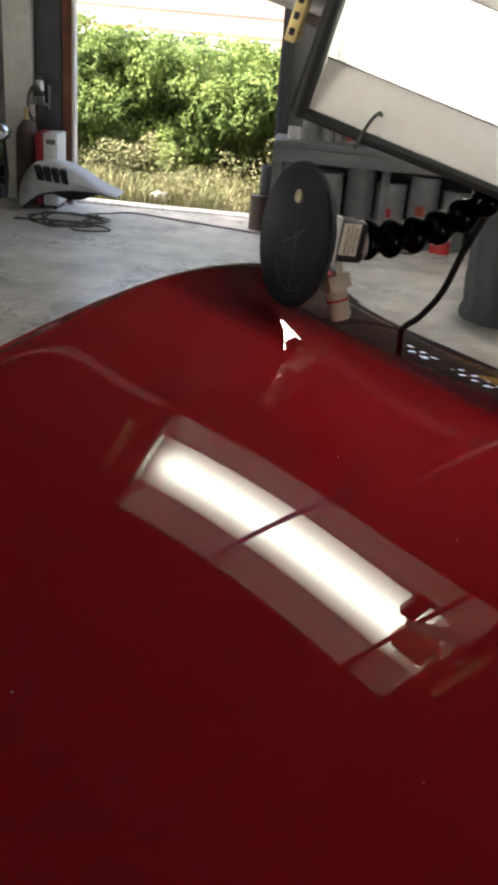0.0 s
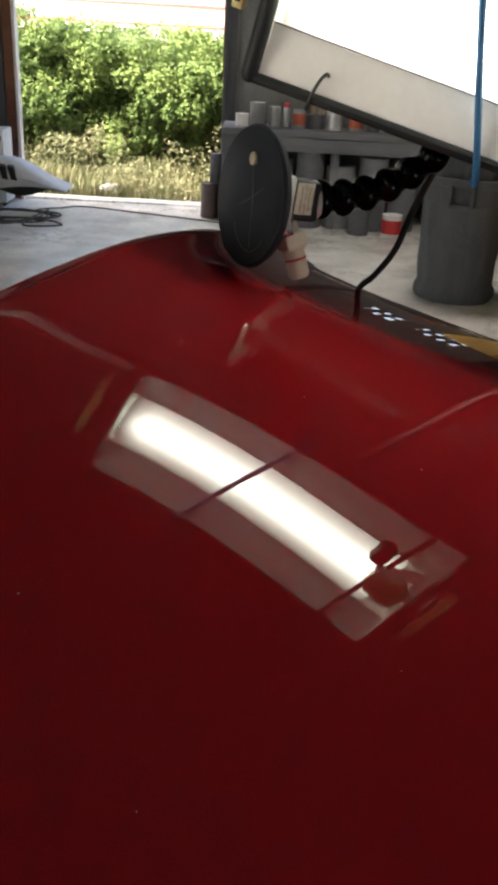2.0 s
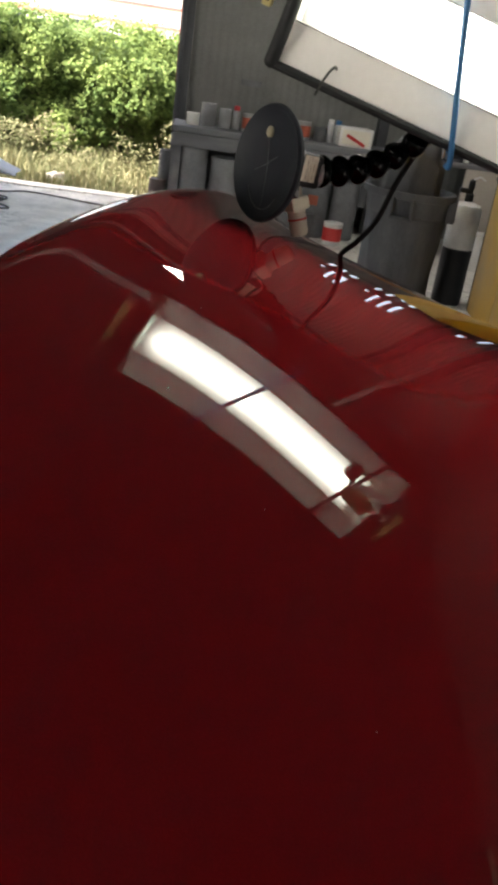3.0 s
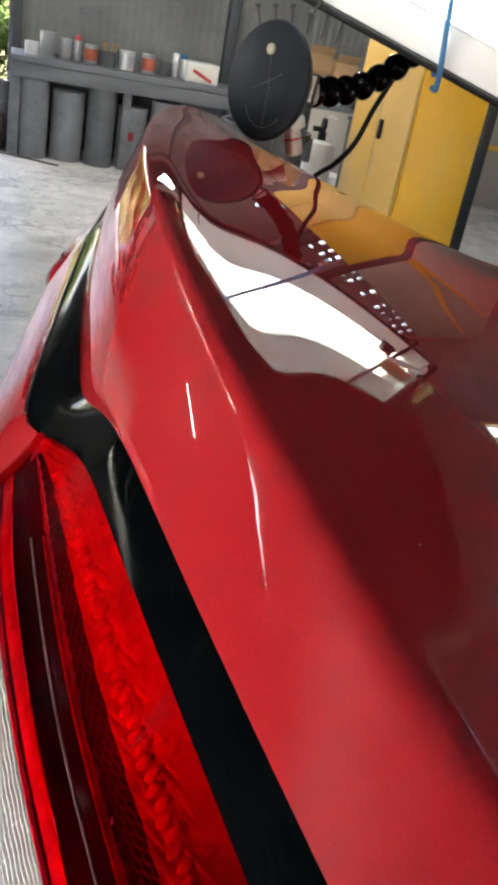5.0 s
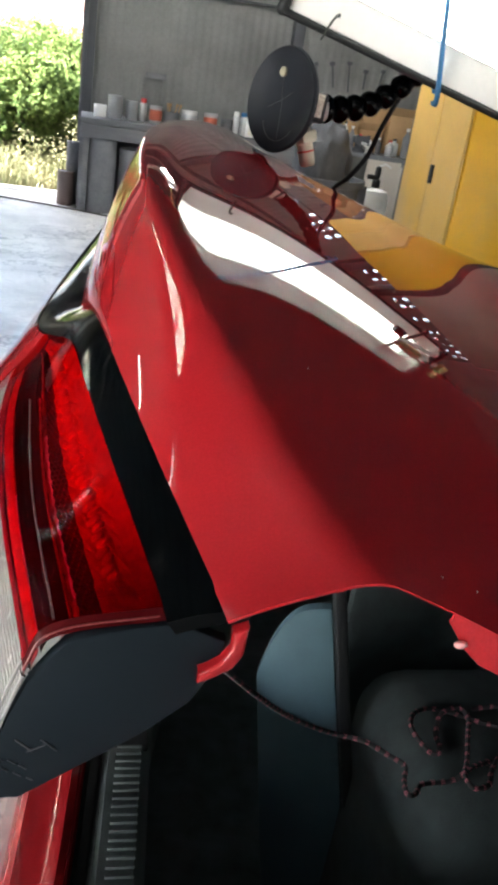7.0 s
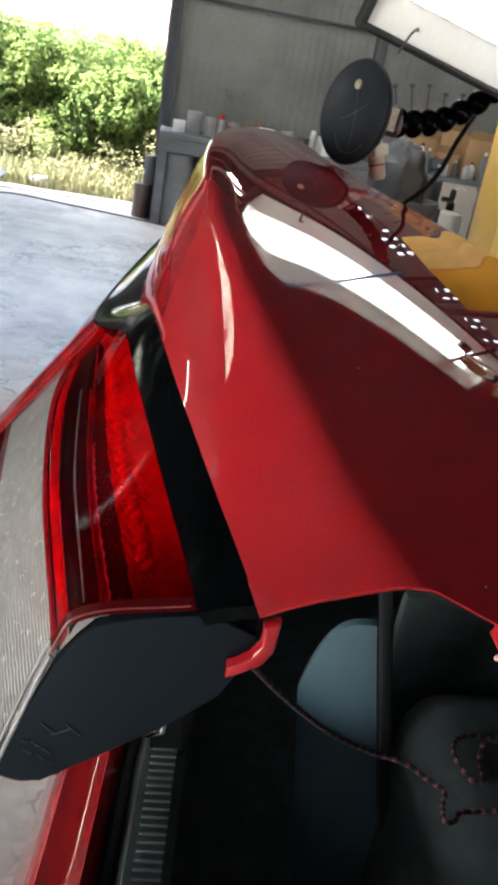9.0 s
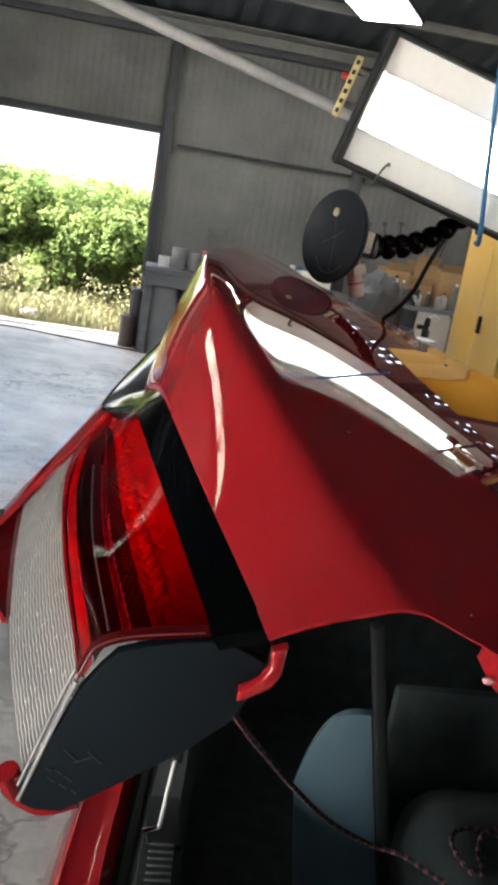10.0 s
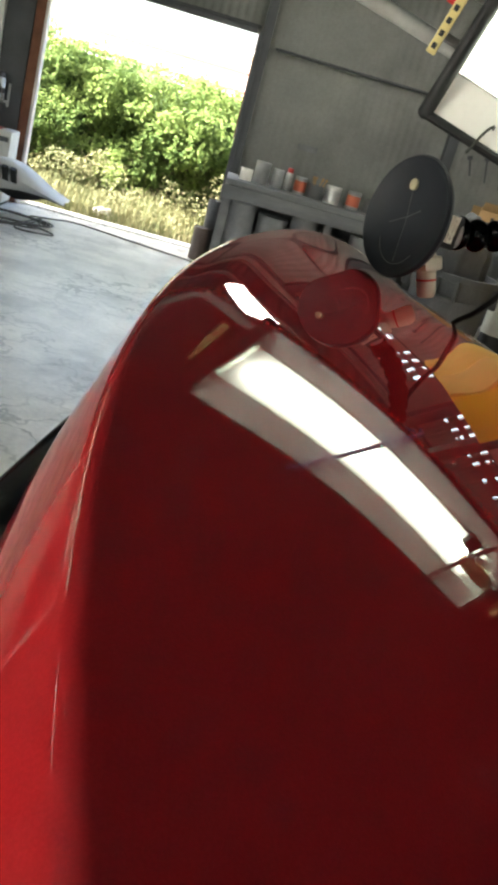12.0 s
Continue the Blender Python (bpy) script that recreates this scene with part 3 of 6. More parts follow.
def build_outside():
    bm = bmesh.new()
    bmesh.ops.create_grid(bm, x_segments=120, y_segments=120, size=0.5, matrix=Matrix.Diagonal((400, 400, 1, 1)))
    for v in bm.verts:
        v.co.z = -0.06
    solid("ground", bm, SOIL, "dry grassy soil round the workshop", "ground", kind="structure")
    # unseen slab added as a reflector, kept pale to bounce sun inside
    solid("pavement", prism_bm([(-14.0, -14.0), (9.0, -14.0), (9.0, -4.72), (-5.12, -4.72), (-5.12, 9.5), (-14.0, 9.5)], 0.04, "z"), BOUNCE_YARD, "unseen pale slab added to bounce light into the bays", "yard", pose(0, 0, -0.05), kind="structure")
    rng = random.Random(4)
    verts, faces = [], []
    # grass: bent blades, taller towards the hedge
    for i in range(8000):
        x, y = rng.uniform(-4.2, 1.6), rng.uniform(8.95, 11.2)
        h = (0.05 + 0.20 * (y - 8.95) / 2.2) * rng.uniform(0.5, 1.5) * (0.6 + 0.8 * max(0, noise.noise(Vector((x * 1.3, y * 1.3, 0))) + 0.4))
        a, w, lean = rng.uniform(0, 6.28), rng.uniform(0.006, 0.014), rng.uniform(0.1, 0.6) * h
        dx, dy, b = math.cos(a), math.sin(a), len(verts)
        verts += [(x - dy * w, y + dx * w, -0.05), (x + dy * w, y - dx * w, -0.05), (x + dx * lean * 0.4 + dy * w * 0.7, y + dy * lean * 0.4 - dx * w * 0.7, h * 0.6), (x + dx * lean * 0.4 - dy * w * 0.7, y + dy * lean * 0.4 + dx * w * 0.7, h * 0.6), (x + dx * lean, y + dy * lean, h)]
        faces += [(b, b + 1, b + 2, b + 3), (b + 3, b + 2, b + 4)]
    # broad leaved weeds among the grass
    for i in range(26000):
        x, y = rng.uniform(-4.0, 1.4), 9.15 + 1.9 * rng.random() ** 0.8
        if noise.noise(Vector((x * 1.7, y * 1.7, 5.0))) < -0.05:
            continue
        top_h = (0.10 + 0.50 * (y - 8.95) / 2.1) * (0.35 + 1.25 * max(0, noise.noise(Vector((x * 2.1, y * 2.1, 1.0))) + 0.5))
        z, s = top_h * rng.random() ** 0.5, rng.uniform(0.011, 0.027)
        m = Euler((rng.uniform(-0.9, 0.9), rng.uniform(-0.9, 0.9), rng.uniform(0, 6.28))).to_matrix()
        b = len(verts)
        for q in ((-1, 0, 0), (0, -0.5, 0.1), (1.1, 0, -0.1), (0, 0.5, 0.1)):
            verts.append(tuple(m @ (Vector(q) * s) + Vector((x, y, z))))
        faces.append((b, b + 1, b + 2, b + 3))
    me = bpy.data.meshes.new("grass")
    me.from_pydata(verts, [], faces)
    me.materials.append(GRASS)
    tagged(new("grass", me), "rough yellow green grass and weeds outside the door", "grass", kind="stuff")
    # hedge: leaves on a lumpy bank
    verts, faces = [], []

    def front(x, z):
        p = Vector((x * 1.1, z * 1.3, 3.0))
        return 11.0 + 0.45 * noise.noise(p) + 0.22 * noise.noise(p * 2.7) - 0.25 * math.sin(min(1.0, max(0, z / 1.6)) * 3.0)

    def top(x):
        return 1.50 - 0.055 * (x + 1.0) + 0.10 * noise.noise(Vector((x * 1.6, 0, 9))) + 0.05 * noise.noise(Vector((x * 5.0, 0, 2)))

    outline = ((-1, 0, 0), (-0.35, -0.62, 0.12), (0.5, -0.48, 0.1), (1.25, 0, -0.15), (0.5, 0.48, 0.1), (-0.35, 0.62, 0.12))

    def leaf(p, s, way):
        m = way.to_track_quat("Z", "Y").to_matrix() @ Euler((rng.uniform(-0.6, 0.6), rng.uniform(-0.6, 0.6), rng.uniform(0, 6.28))).to_matrix()
        k = len(verts)
        for q in outline:
            verts.append(tuple(m @ (Vector(q) * s) + p))
        faces.append(tuple(range(k, k + 6)))

    for i in range(1500):
        x = rng.uniform(-5.2, 2.2)
        t = top(x)
        z = 0.10 + (t - 0.10) * rng.random() ** 0.85
        c = Vector((x, front(x, z) + rng.uniform(-0.10, 0.16), z))
        r = rng.uniform(0.06, 0.15)
        if z > t - 0.1:
            c.y += 0.4 * rng.random()
        for k in range(int(330 * r) + 8):
            d = Vector((rng.gauss(0, 1), rng.gauss(-0.55, 0.8), rng.gauss(0.45, 0.8))).normalized()
            p = c + Vector((d.x * r * 1.25, d.y * r * 0.9, d.z * r)) * rng.uniform(0.75, 1.1)
            leaf(p, rng.uniform(0.012, 0.027), (d + Vector((0, -0.3, 0.5))).normalized())
    # hanging runners
    for i in range(150):
        x = rng.uniform(-5.0, 2.0)
        z, ln = rng.uniform(0.5, top(x) + 0.03), rng.uniform(0.2, 0.5)
        for k in range(int(ln / 0.016)):
            zz = z - 0.016 * k
            if zz > 0.1:
                p = Vector((x + 0.03 * math.sin(k * 0.35 + i) + rng.gauss(0, 0.012), front(x, zz) - 0.16 + rng.gauss(0, 0.02), zz))
                leaf(p, rng.uniform(0.014, 0.026), Vector((rng.gauss(0, 0.4), -0.7, 0.6)).normalized())
    me = bpy.data.meshes.new("leaves")
    me.from_pydata(verts, [], faces)
    me.materials.append(LEAF)
    tagged(new("hedge_leaves", me), "dense green climbing leaves covering the bank", "hedge", kind="stuff")
    # dark sheet behind the leaves, its colour stands in for inner shade
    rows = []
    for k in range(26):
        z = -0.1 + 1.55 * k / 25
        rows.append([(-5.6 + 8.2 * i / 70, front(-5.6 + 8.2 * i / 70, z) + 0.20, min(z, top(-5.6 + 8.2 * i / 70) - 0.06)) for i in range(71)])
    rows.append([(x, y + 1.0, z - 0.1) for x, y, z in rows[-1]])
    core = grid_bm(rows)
    solid("hedge_shade_sheet", core, HEDGE_SHADE, "dark green sheet painted as shade behind the hedge leaves", "hedge", kind="stuff")
    rk = bmesh.new()
    bmesh.ops.create_icosphere(rk, subdivisions=3, radius=1.0)
    for v in rk.verts:
        v.co = Vector((v.co.x * 0.11, v.co.y * 0.09, v.co.z * 0.07)) * (1 + 0.3 * noise.noise(v.co * 1.7))
    solid("rock", rk, ROCK, "rounded grey rock at the edge of the grass", "rock", pose(-1.06, 9.3, 0.02))
    # pale building with red bands, far behind the hedge
    bd = thing("far_building", "pale building with red bands behind the hedge", "building", pose(-3.0, 25.0, 0))
    part("wall", box_bm(16.0, 4.0, 2.5, at=(0, 2.0, 1.25)), FACADE, bd)
    part("roof", box_bm(16.4, 4.4, 0.16, 0.03, (0, 2.0, 2.58)), FACADE, bd)
    for z in (1.62, 2.08):
        part("band", box_bm(16.02, 0.05, 0.07, 0.01, (0, -0.02, z)), HAZED_RED, bd, "red band lightened to look hazy")
    for x in (-3.4, -1.6, 0.2, 1.9, 3.6):
        w = part("window", box_bm(0.7, 0.06, 0.28, 0.01, (x, -0.01, 1.42)), FACADE, bd)
        part("pane", box_bm(0.6, 0.02, 0.2, 0.0, (x, -0.045, 1.42)), PANE, w)


build_shell()
build_outside()


# ---- the red car ----
SURF = dict(zc=1.3274, k2=0.0695, k4=0.2663, c1=-0.0247, x0=0.1475, a1=0.1904, a2=0.1897, a4=0.4605, s0=0.0791, s1=0.0208, s2=-0.392, q0=-1.0426, q1=0.4469, q2=-0.2017, c3=0.1433, s3=0.3137, r0=1.0731, r1=0.0046, c5=-0.2091, k6=0.5641, r2=-0.3343, e0=-0.0264, e1=0.0086, e2=-0.1191)
MID, NEAR_Y, FAR_Y, DEEP = 0.96, 0.312, 1.61, 0.52


def crest(y):
    """Place of the lid's crest line: x and z at y."""
    u, s = y - MID, SURF
    k = min(1.2, max(0.0, (0.37 - y) / 0.06)) ** 2
    x = s["x0"] + s["a1"] * u + s["a2"] * u * u + s["a4"] * u ** 4 + 0.006 * k
    return x, 0.004 * k + s["zc"] + s["c1"] * u - s["k2"] * u * u + s["c3"] * u ** 3 - s["k4"] * u ** 4 + s["c5"] * u ** 5 - s["k6"] * u ** 6


# finer shape of the lid's near half: each row weights one profile away from the crest, by powers of u
LID_FINE = (
    (0.0115, 0.0142, -0.0315, -0.0456),
    (0.0011, 0.0206, -0.0617, 0.0463),
    (0.0267, 0.0183, 0.0568, -0.0031),
    (-0.3076, -0.4726, 0.7501, -3.6377),
    (-0.2621, -0.6505, -0.3089, -0.7335),
    (-0.0106, -0.0041, 0.0203, 0.5390),
    (-0.3055, -0.3671, 0.7031, -0.9018),
    (0.4711, 0.5464, -1.3456, -0.7348),
)


def lid_z(x, y):
    """Height of the lid's top skin in front of the crest, which is rounded over its first centimetres."""
    xc, zc = crest(y)
    u, s, w = y - MID, SURF, 0.007
    d = x - xc
    d = d - w / 2 if d > w else (0.0 if d < 0 else d * d / (2 * w))
    slope = s["s0"] + s["s1"] * u + s["s2"] * u * u + s["s3"] * u ** 3
    bend = s["q0"] + s["q1"] * u + s["q2"] * u * u
    twist = s["r0"] + s["r1"] * u + s["r2"] * u * u
    lip = (s["e0"] + s["e1"] * u + s["e2"] * u * u) * (1 - math.exp(-d / 0.1))
    fade = min(1.0, max(0.0, (u + 0.05) / 0.40))
    fade = 1 - fade * fade * (3 - 2 * fade)
    shapes = (1 - math.exp(-d / 0.010), 1 - math.exp(-d / 0.03), 1 - math.exp(-d / 0.1), d * math.exp(-d / 0.06), d * math.exp(-d / 0.18), d, d * d, d ** 3)
    fine = sum(f * (a + b * u + c * u * u + e * u ** 3) for f, (a, b, c, e) in zip(shapes, LID_FINE))
    return zc - slope * d + bend * d * d + twist * d ** 3 + lip + fade * fine


def facing(bm, way):
    """Turns a sheet's faces towards a way."""
    way = Vector(way)
    bm.normal_update()
    for f in bm.faces:
        if f.normal.dot(way) < 0:
            f.normal_flip()
    return bm


def lerp(a, b, t):
    return a + (b - a) * t


def track(keys, y):
    """Values along y, smooth through keys of (y, value)."""
    if y <= keys[0][0]:
        return keys[0][1]
    n = len(keys)
    for i in range(n - 1):
        (a, p), (b, q) = keys[i], keys[i + 1]
        if y <= b:
            o, r = keys[max(i - 1, 0)], keys[min(i + 2, n - 1)]
            ta, tb = (q - o[1]) / (b - o[0]) * (b - a), (r[1] - p) / (r[0] - a) * (b - a)
            t = (y - a) / (b - a)
            return (2 * t ** 3 - 3 * t * t + 1) * p + (t ** 3 - 2 * t * t + t) * ta + (3 * t * t - 2 * t ** 3) * q + (t ** 3 - t * t) * tb
    return keys[-1][1]


def eased(keys, y, span=0.02):
    """The same, with its bends eased over a short stretch."""
    return sum(track(keys, y + span * k / 3) for k in range(-3, 4)) / 7


EDGE_X = ((0.31, 0.1325), (0.36, 0.1161), (0.414, 0.1013), (0.47, 0.0898), (0.513, 0.0836), (0.56, 0.0785), (0.60, 0.0743), (0.626, 0.0715), (0.70, 0.0755), (0.776, 0.0824), (0.86, 0.094), (0.96, 0.111))
EDGE_Z = ((0.31, 1.1925), (0.36, 1.2118), (0.414, 1.2286), (0.47, 1.2400), (0.513, 1.2440), (0.56, 1.2420), (0.60, 1.2310), (0.626, 1.2216), (0.66, 1.2225), (0.70, 1.2245), (0.776, 1.2275), (0.96, 1.2360))
# lower side of the black strip: along the lamp, then on towards the middle of the lid
LOW_X = ((0.31, 0.1105), (0.327, 0.1063), (0.36, 0.0975), (0.426, 0.0823), (0.48, 0.0732), (0.525, 0.0676), (0.56, 0.0640), (0.59, 0.0570), (0.62, 0.0430), (0.66, 0.0470), (0.77, 0.0655), (0.92, 0.0931), (0.96, 0.1000))
LOW_Z = ((0.31, 1.1885), (0.327, 1.1936), (0.36, 1.2045), (0.426, 1.2218), (0.48, 1.2288), (0.525, 1.2310), (0.56, 1.2235), (0.59, 1.2150), (0.62, 1.2075), (0.66, 1.2110), (0.77, 1.2170), (0.92, 1.2230), (0.96, 1.2240))
RIDGE_X = ((0.327, 0.0655), (0.426, 0.0522), (0.525, 0.0454), (0.612, 0.0425))
RIDGE_Z = ((0.327, 1.1845), (0.426, 1.1862), (0.525, 1.1905), (0.612, 1.1990))
RIM_X = ((0.327, 0.0535), (0.426, 0.0366), (0.525, 0.0278), (0.612, 0.0290))
RIM_Z = ((0.327, 1.1660), (0.426, 1.1775), (0.525, 1.1830), (0.612, 1.1820))
FOOT_X = ((0.327, 0.0345), (0.426, 0.0120), (0.525, -0.0010), (0.612, -0.0080))
FOOT_Z = ((0.327, 1.1060), (0.426, 1.1180), (0.525, 1.1290), (0.612, 1.1360))


def lower_edge(y):
    """Where the red skin of the lid's rear face ends on the black strip: x, z."""
    h = y if y <= MID else 2 * MID - y
    xc, zc = crest(y)
    xh, zh = crest(h)
    x = eased(EDGE_X, h)
    return x + xc - xh, eased(EDGE_Z, h) + zc - zh


def far_side(p):
    """The mirror place on the lid's other half."""
    x, y, z = p
    g = 2 * MID - y
    (xa, za), (xb, zb) = crest(y), crest(g)
    return Vector((x + xb - xa, g, z + zb - za))


def lid_row(y, steps_rear=20, steps_front=44):
    xc, zc = crest(y)
    xa, za = lower_edge(y)
    # a fillet that widens towards the lid's near end, then a nearly flat rear face that rolls in at its foot
    h = min(y, 2 * MID - y)
    r = lerp(0.0085, 0.0055, min(1.0, max(0.0, (h - 0.31) / 0.35)))
    p0, p2 = Vector((xc, y, zc)), Vector((xa, y, za))
    p1 = p0 + Vector((-r, 0, 0.0005))
    way = p2 - p1
    q = p1 + way.normalized() * r * 1.2
    out = Vector((way.z, 0, -way.x)).normalized()
    if out.x > 0:
        out = -out
    bend = lerp(2.4, 1.0, min(1.0, max(0.0, (h - 0.34) / 0.45)))
    row = []
    for k in range(steps_rear // 2, 0, -1):
        t = k / (steps_rear // 2)
        row.append(q.lerp(p2, t) + out * (bend * (p2 - q).length_squared * t * (1 - t)))
    for k in range(steps_rear - steps_rear // 2, 0, -1):
        t = k / (steps_rear - steps_rear // 2 + 1)
        row.append(p0 * (1 - t) ** 2 + p1 * 2 * t * (1 - t) + q * t * t)
    for k in range(steps_front + 1):
        t = k / steps_front
        X = DEEP * t ** 1.25
        yy = y - 0.22 * X * X / (X + 0.10)
        row.append(Vector((xc + X, yy, lid_z(xc + X, yy))))
    return row


def shell_bm(rows, off):
    """A closed shell: a sheet, its copy moved by off, and the rim between."""
    bm = bmesh.new()
    a = [[bm.verts.new(p) for p in r] for r in rows]
    b = [[bm.verts.new(Vector(p) + off) for p in r] for r in rows]
    nr, nc = len(rows), len(rows[0])
    for i in range(nr - 1):
        for j in range(nc - 1):
            bm.faces.new((a[i][j], a[i][j + 1], a[i + 1][j + 1], a[i + 1][j]))
            bm.faces.new((b[i][j], b[i + 1][j], b[i + 1][j + 1], b[i][j + 1]))
    for i in range(nr - 1):
        bm.faces.new((a[i][0], a[i + 1][0], b[i + 1][0], b[i][0]))
        bm.faces.new((a[i][-1], b[i][-1], b[i + 1][-1], a[i + 1][-1]))
    for j in range(nc - 1):
        bm.faces.new((a[0][j], b[0][j], b[0][j + 1], a[0][j + 1]))
        bm.faces.new((a[-1][j], a[-1][j + 1], b[-1][j + 1], b[-1][j]))
    bmesh.ops.recalc_face_normals(bm, faces=bm.faces[:])
    return bm


BASE = pose(1.9, 0.6, 0, 0, 0, -11.5)
TO_CAR = BASE.inverted()


def build_car():
    car = thing("car", "glossy dark red saloon with its boot lid tied half open", "car", BASE)

    def cp(name, bm, material, parent=car, label="", **kw):
        return part(name, moved(bm, TO_CAR), material, parent, label, **kw)

    n = 130
    ys = [lerp(NEAR_Y, FAR_Y, i / n) for i in range(n + 1)]
    lid = cp("boot_lid", shell_bm([lid_row(y) for y in ys], Vector((0.0006, 0, -0.0012))), PAINT, car, "glossy dark red boot lid reflecting the work lamp", angle=50)
    # inner frame of the lid
    rows = [[p + Vector((0.004, 0, -0.012)) for p in lid_row(lerp(NEAR_Y + 0.07, FAR_Y - 0.07, i / 30))[8:]] for i in range(31)]
    cp("inner_panel", shell_bm(rows, Vector((0, 0, -0.02))), LINING, lid, "black inner panel of the lid")
    # folded flange at the corner of the skin
    fl = [(0.1405, 1.1905), (0.1402, 1.1850), (0.1400, 1.1770), (0.1362, 1.1700), (0.1270, 1.1645), (0.1225, 1.1628), (0.1225, 1.1680), (0.1264, 1.1700), (0.1310, 1.1735), (0.1345, 1.1795), (0.1340, 1.1880)]
    bm = prism_bm(fl, 0.007, "y")
    bmesh.ops.bevel(bm, geom=[e for e in bm.edges if abs((e.verts[0].co - e.verts[1].co).y) < 1e-6], offset=0.0016, segments=3, affect="EDGES", profile=0.5)
    cp("corner_flange", moved(bm, Matrix.Translation((0, 0.314, 0))), PAINT, lid, "folded red flange at the lid's corner")
    # hem that hangs under the near edge, cut back at its start, with a small plug
    edge = [p for p in lid_row(NEAR_Y)[20:] if p.x > 0.222]
    rows = []
    for i, p in enumerate(edge):
        k = min(1.0, (p.x - 0.222) / 0.016)
        rows.append([p + Vector((0, 0.0035, -0.001)), p + Vector((0, 0.0045, -0.004 - 0.009 * k)), p + Vector((0, 0.0065, -0.005 - 0.016 * k))])
    cp("edge_hem", shell_bm(rows, Vector((0, 0.0012, 0))), PAINT, lid, "folded red hem under the lid's edge")
    bm = bmesh.new()
    bmesh.ops.create_icosphere(bm, subdivisions=2, radius=1.0, matrix=Matrix.Translation(edge[0] + Vector((0.006, 0.003, -0.017))) @ Matrix.Diagonal((0.0030, 0.0018, 0.0018, 1)))
    cp("edge_plug", bm, PINK_BUD, lid, "pale pink plug on the hem")
    # dust specks on the paint
    rng = random.Random(31)
    for x, y in [(0.380, 1.013), (0.181, 0.435), (0.241, 0.3285), (0.223, 0.328), (0.30, 0.62), (0.42, 0.75), (0.26, 0.86), (0.47, 0.98), (0.35, 0.50), (0.24, 0.70)]:
        bm = bmesh.new()
        k = rng.uniform(0.0003, 0.0006)
        bmesh.ops.create_icosphere(bm, subdivisions=1, radius=1.0, matrix=Matrix.Translation((x, y, lid_z(x, y) + 0.0002)) @ Matrix.Diagonal((k, k, k * 0.6, 1)))
        cp("dust_speck", bm, WHITE_PLASTIC, lid)
    # tail lamps
    y0, y1 = 0.3245, 0.606

    def chain(y):
        h = max(y, y0)
        pts = [Vector((track(kx, h), h, track(kz, h))) for kx, kz in ((LOW_X, LOW_Z), (RIDGE_X, RIDGE_Z), (RIM_X, RIM_Z), (FOOT_X, FOOT_Z))]
        if y < y0:
            # the lens rolls over its near end
            d = (y0 - y) / 0.0035
            pts = [p + Vector((0.001 * d, y - y0, -0.004 * d)) for p in pts]
        return pts

    def across(y, t, off=0.0):
        """A place on the lamp's face: 0 upper side, 1 ridge, 2 rim, 3 foot; off goes inwards."""
        pts = chain(y)
        ext = [pts[0] * 2 - pts[1]] + pts + [pts[3] * 2 - pts[2]]
        i = min(2, int(t))
        f = t - i
        a, b, c, d = ext[i:i + 4]
        p = 0.5 * ((2 * b) + (c - a) * f + (2 * a - 5 * b + 4 * c - d) * f * f + (3 * b - a - 3 * c + d) * f ** 3)
        return p + Vector((0.75, 0.1, -0.65)) * off

    def face(t0, t1, off=0.0, k=26, m=10, wave=None, ya=y0, yb=y1):
        rows = []
        for i in range(k + 1):
            y = lerp(ya, yb, i / k)
            rows.append([across(y, lerp(t0, t1, j / m), off + (wave(i, j) if wave else 0.0)) for j in range(m + 1)])
        return rows

    for side in (0, 1):
        fix = (lambda rows: rows) if side == 0 else (lambda rows: [[far_side(p) for p in r] for r in rows])
        fx = (lambda p: p) if side == 0 else far_side
        out = (-0.7, 0, 0.7)

        def sheet(name, rows, material, label="", **kw):
            return cp(name, facing(grid_bm(fix(rows)), out), material, lamp, label, **kw)

        poly = [(0.1333, 1.1790), (0.1302, 1.1800), (0.1198, 1.1848), (0.1136, 1.1866), (0.1066, 1.1864), (0.0964, 1.1851), (0.0830, 1.1821), (0.0698, 1.1774), (0.0638, 1.1700), (0.0558, 1.1582), (0.0465, 1.1347), (0.0347, 1.1058), (0.0370, 1.1000), (0.0430, 1.0975), (0.0545, 1.0975), (0.0816, 1.1161), (0.1039, 1.1317), (0.1221, 1.1482), (0.1276, 1.1588), (0.1307, 1.1690)]
        bm = moved(prism_bm(poly, 0.006, "y"), Matrix.Translation((0, 0.3205, 0)))
        bmesh.ops.bevel(bm, geom=[e for e in bm.edges if max(v.co.y for v in e.verts) < 0.3206], offset=0.0012, segments=2, affect="EDGES", profile=0.5)
        if side:
            for v in bm.verts:
                v.co = far_side(v.co)
            bmesh.ops.recalc_face_normals(bm, faces=bm.faces[:])
        lamp = cp("tail_lamp", bm, DARK_PLASTIC, car, "red tail lamp in a dark moulded housing")
        if side == 0:
            for dx, dz, w, a in ((0.0560, 1.1265, 0.009, 42), (0.0610, 1.1250, 0.008, -25), (0.0660, 1.1265, 0.009, 42), (0.0470, 1.1190, 0.003, 20), (0.0515, 1.1180, 0.004, 35), (0.0560, 1.1150, 0.004, 35), (0.0485, 1.1140, 0.004, 35), (0.0540, 1.1110, 0.004, 35), (0.0590, 1.1085, 0.003, 35)):
                cp("moulded_mark", moved(box_bm(w, 0.0005, 0.0006), pose(dx, 0.3203, dz, 0, a, 0)), MARK, lamp)
        sheet("red_lens", face(0, 2), RED_LENS, "glossy red lens")
        sheet("lens_rim", face(0, 2, 0.0, k=5, ya=0.321, yb=0.3246), RED_RIM, "deep red rim at the lens end")
        sheet("clear_lens", face(2, 3, ya=0.322), CLEAR_LENS, "clear reversing lamp lens")
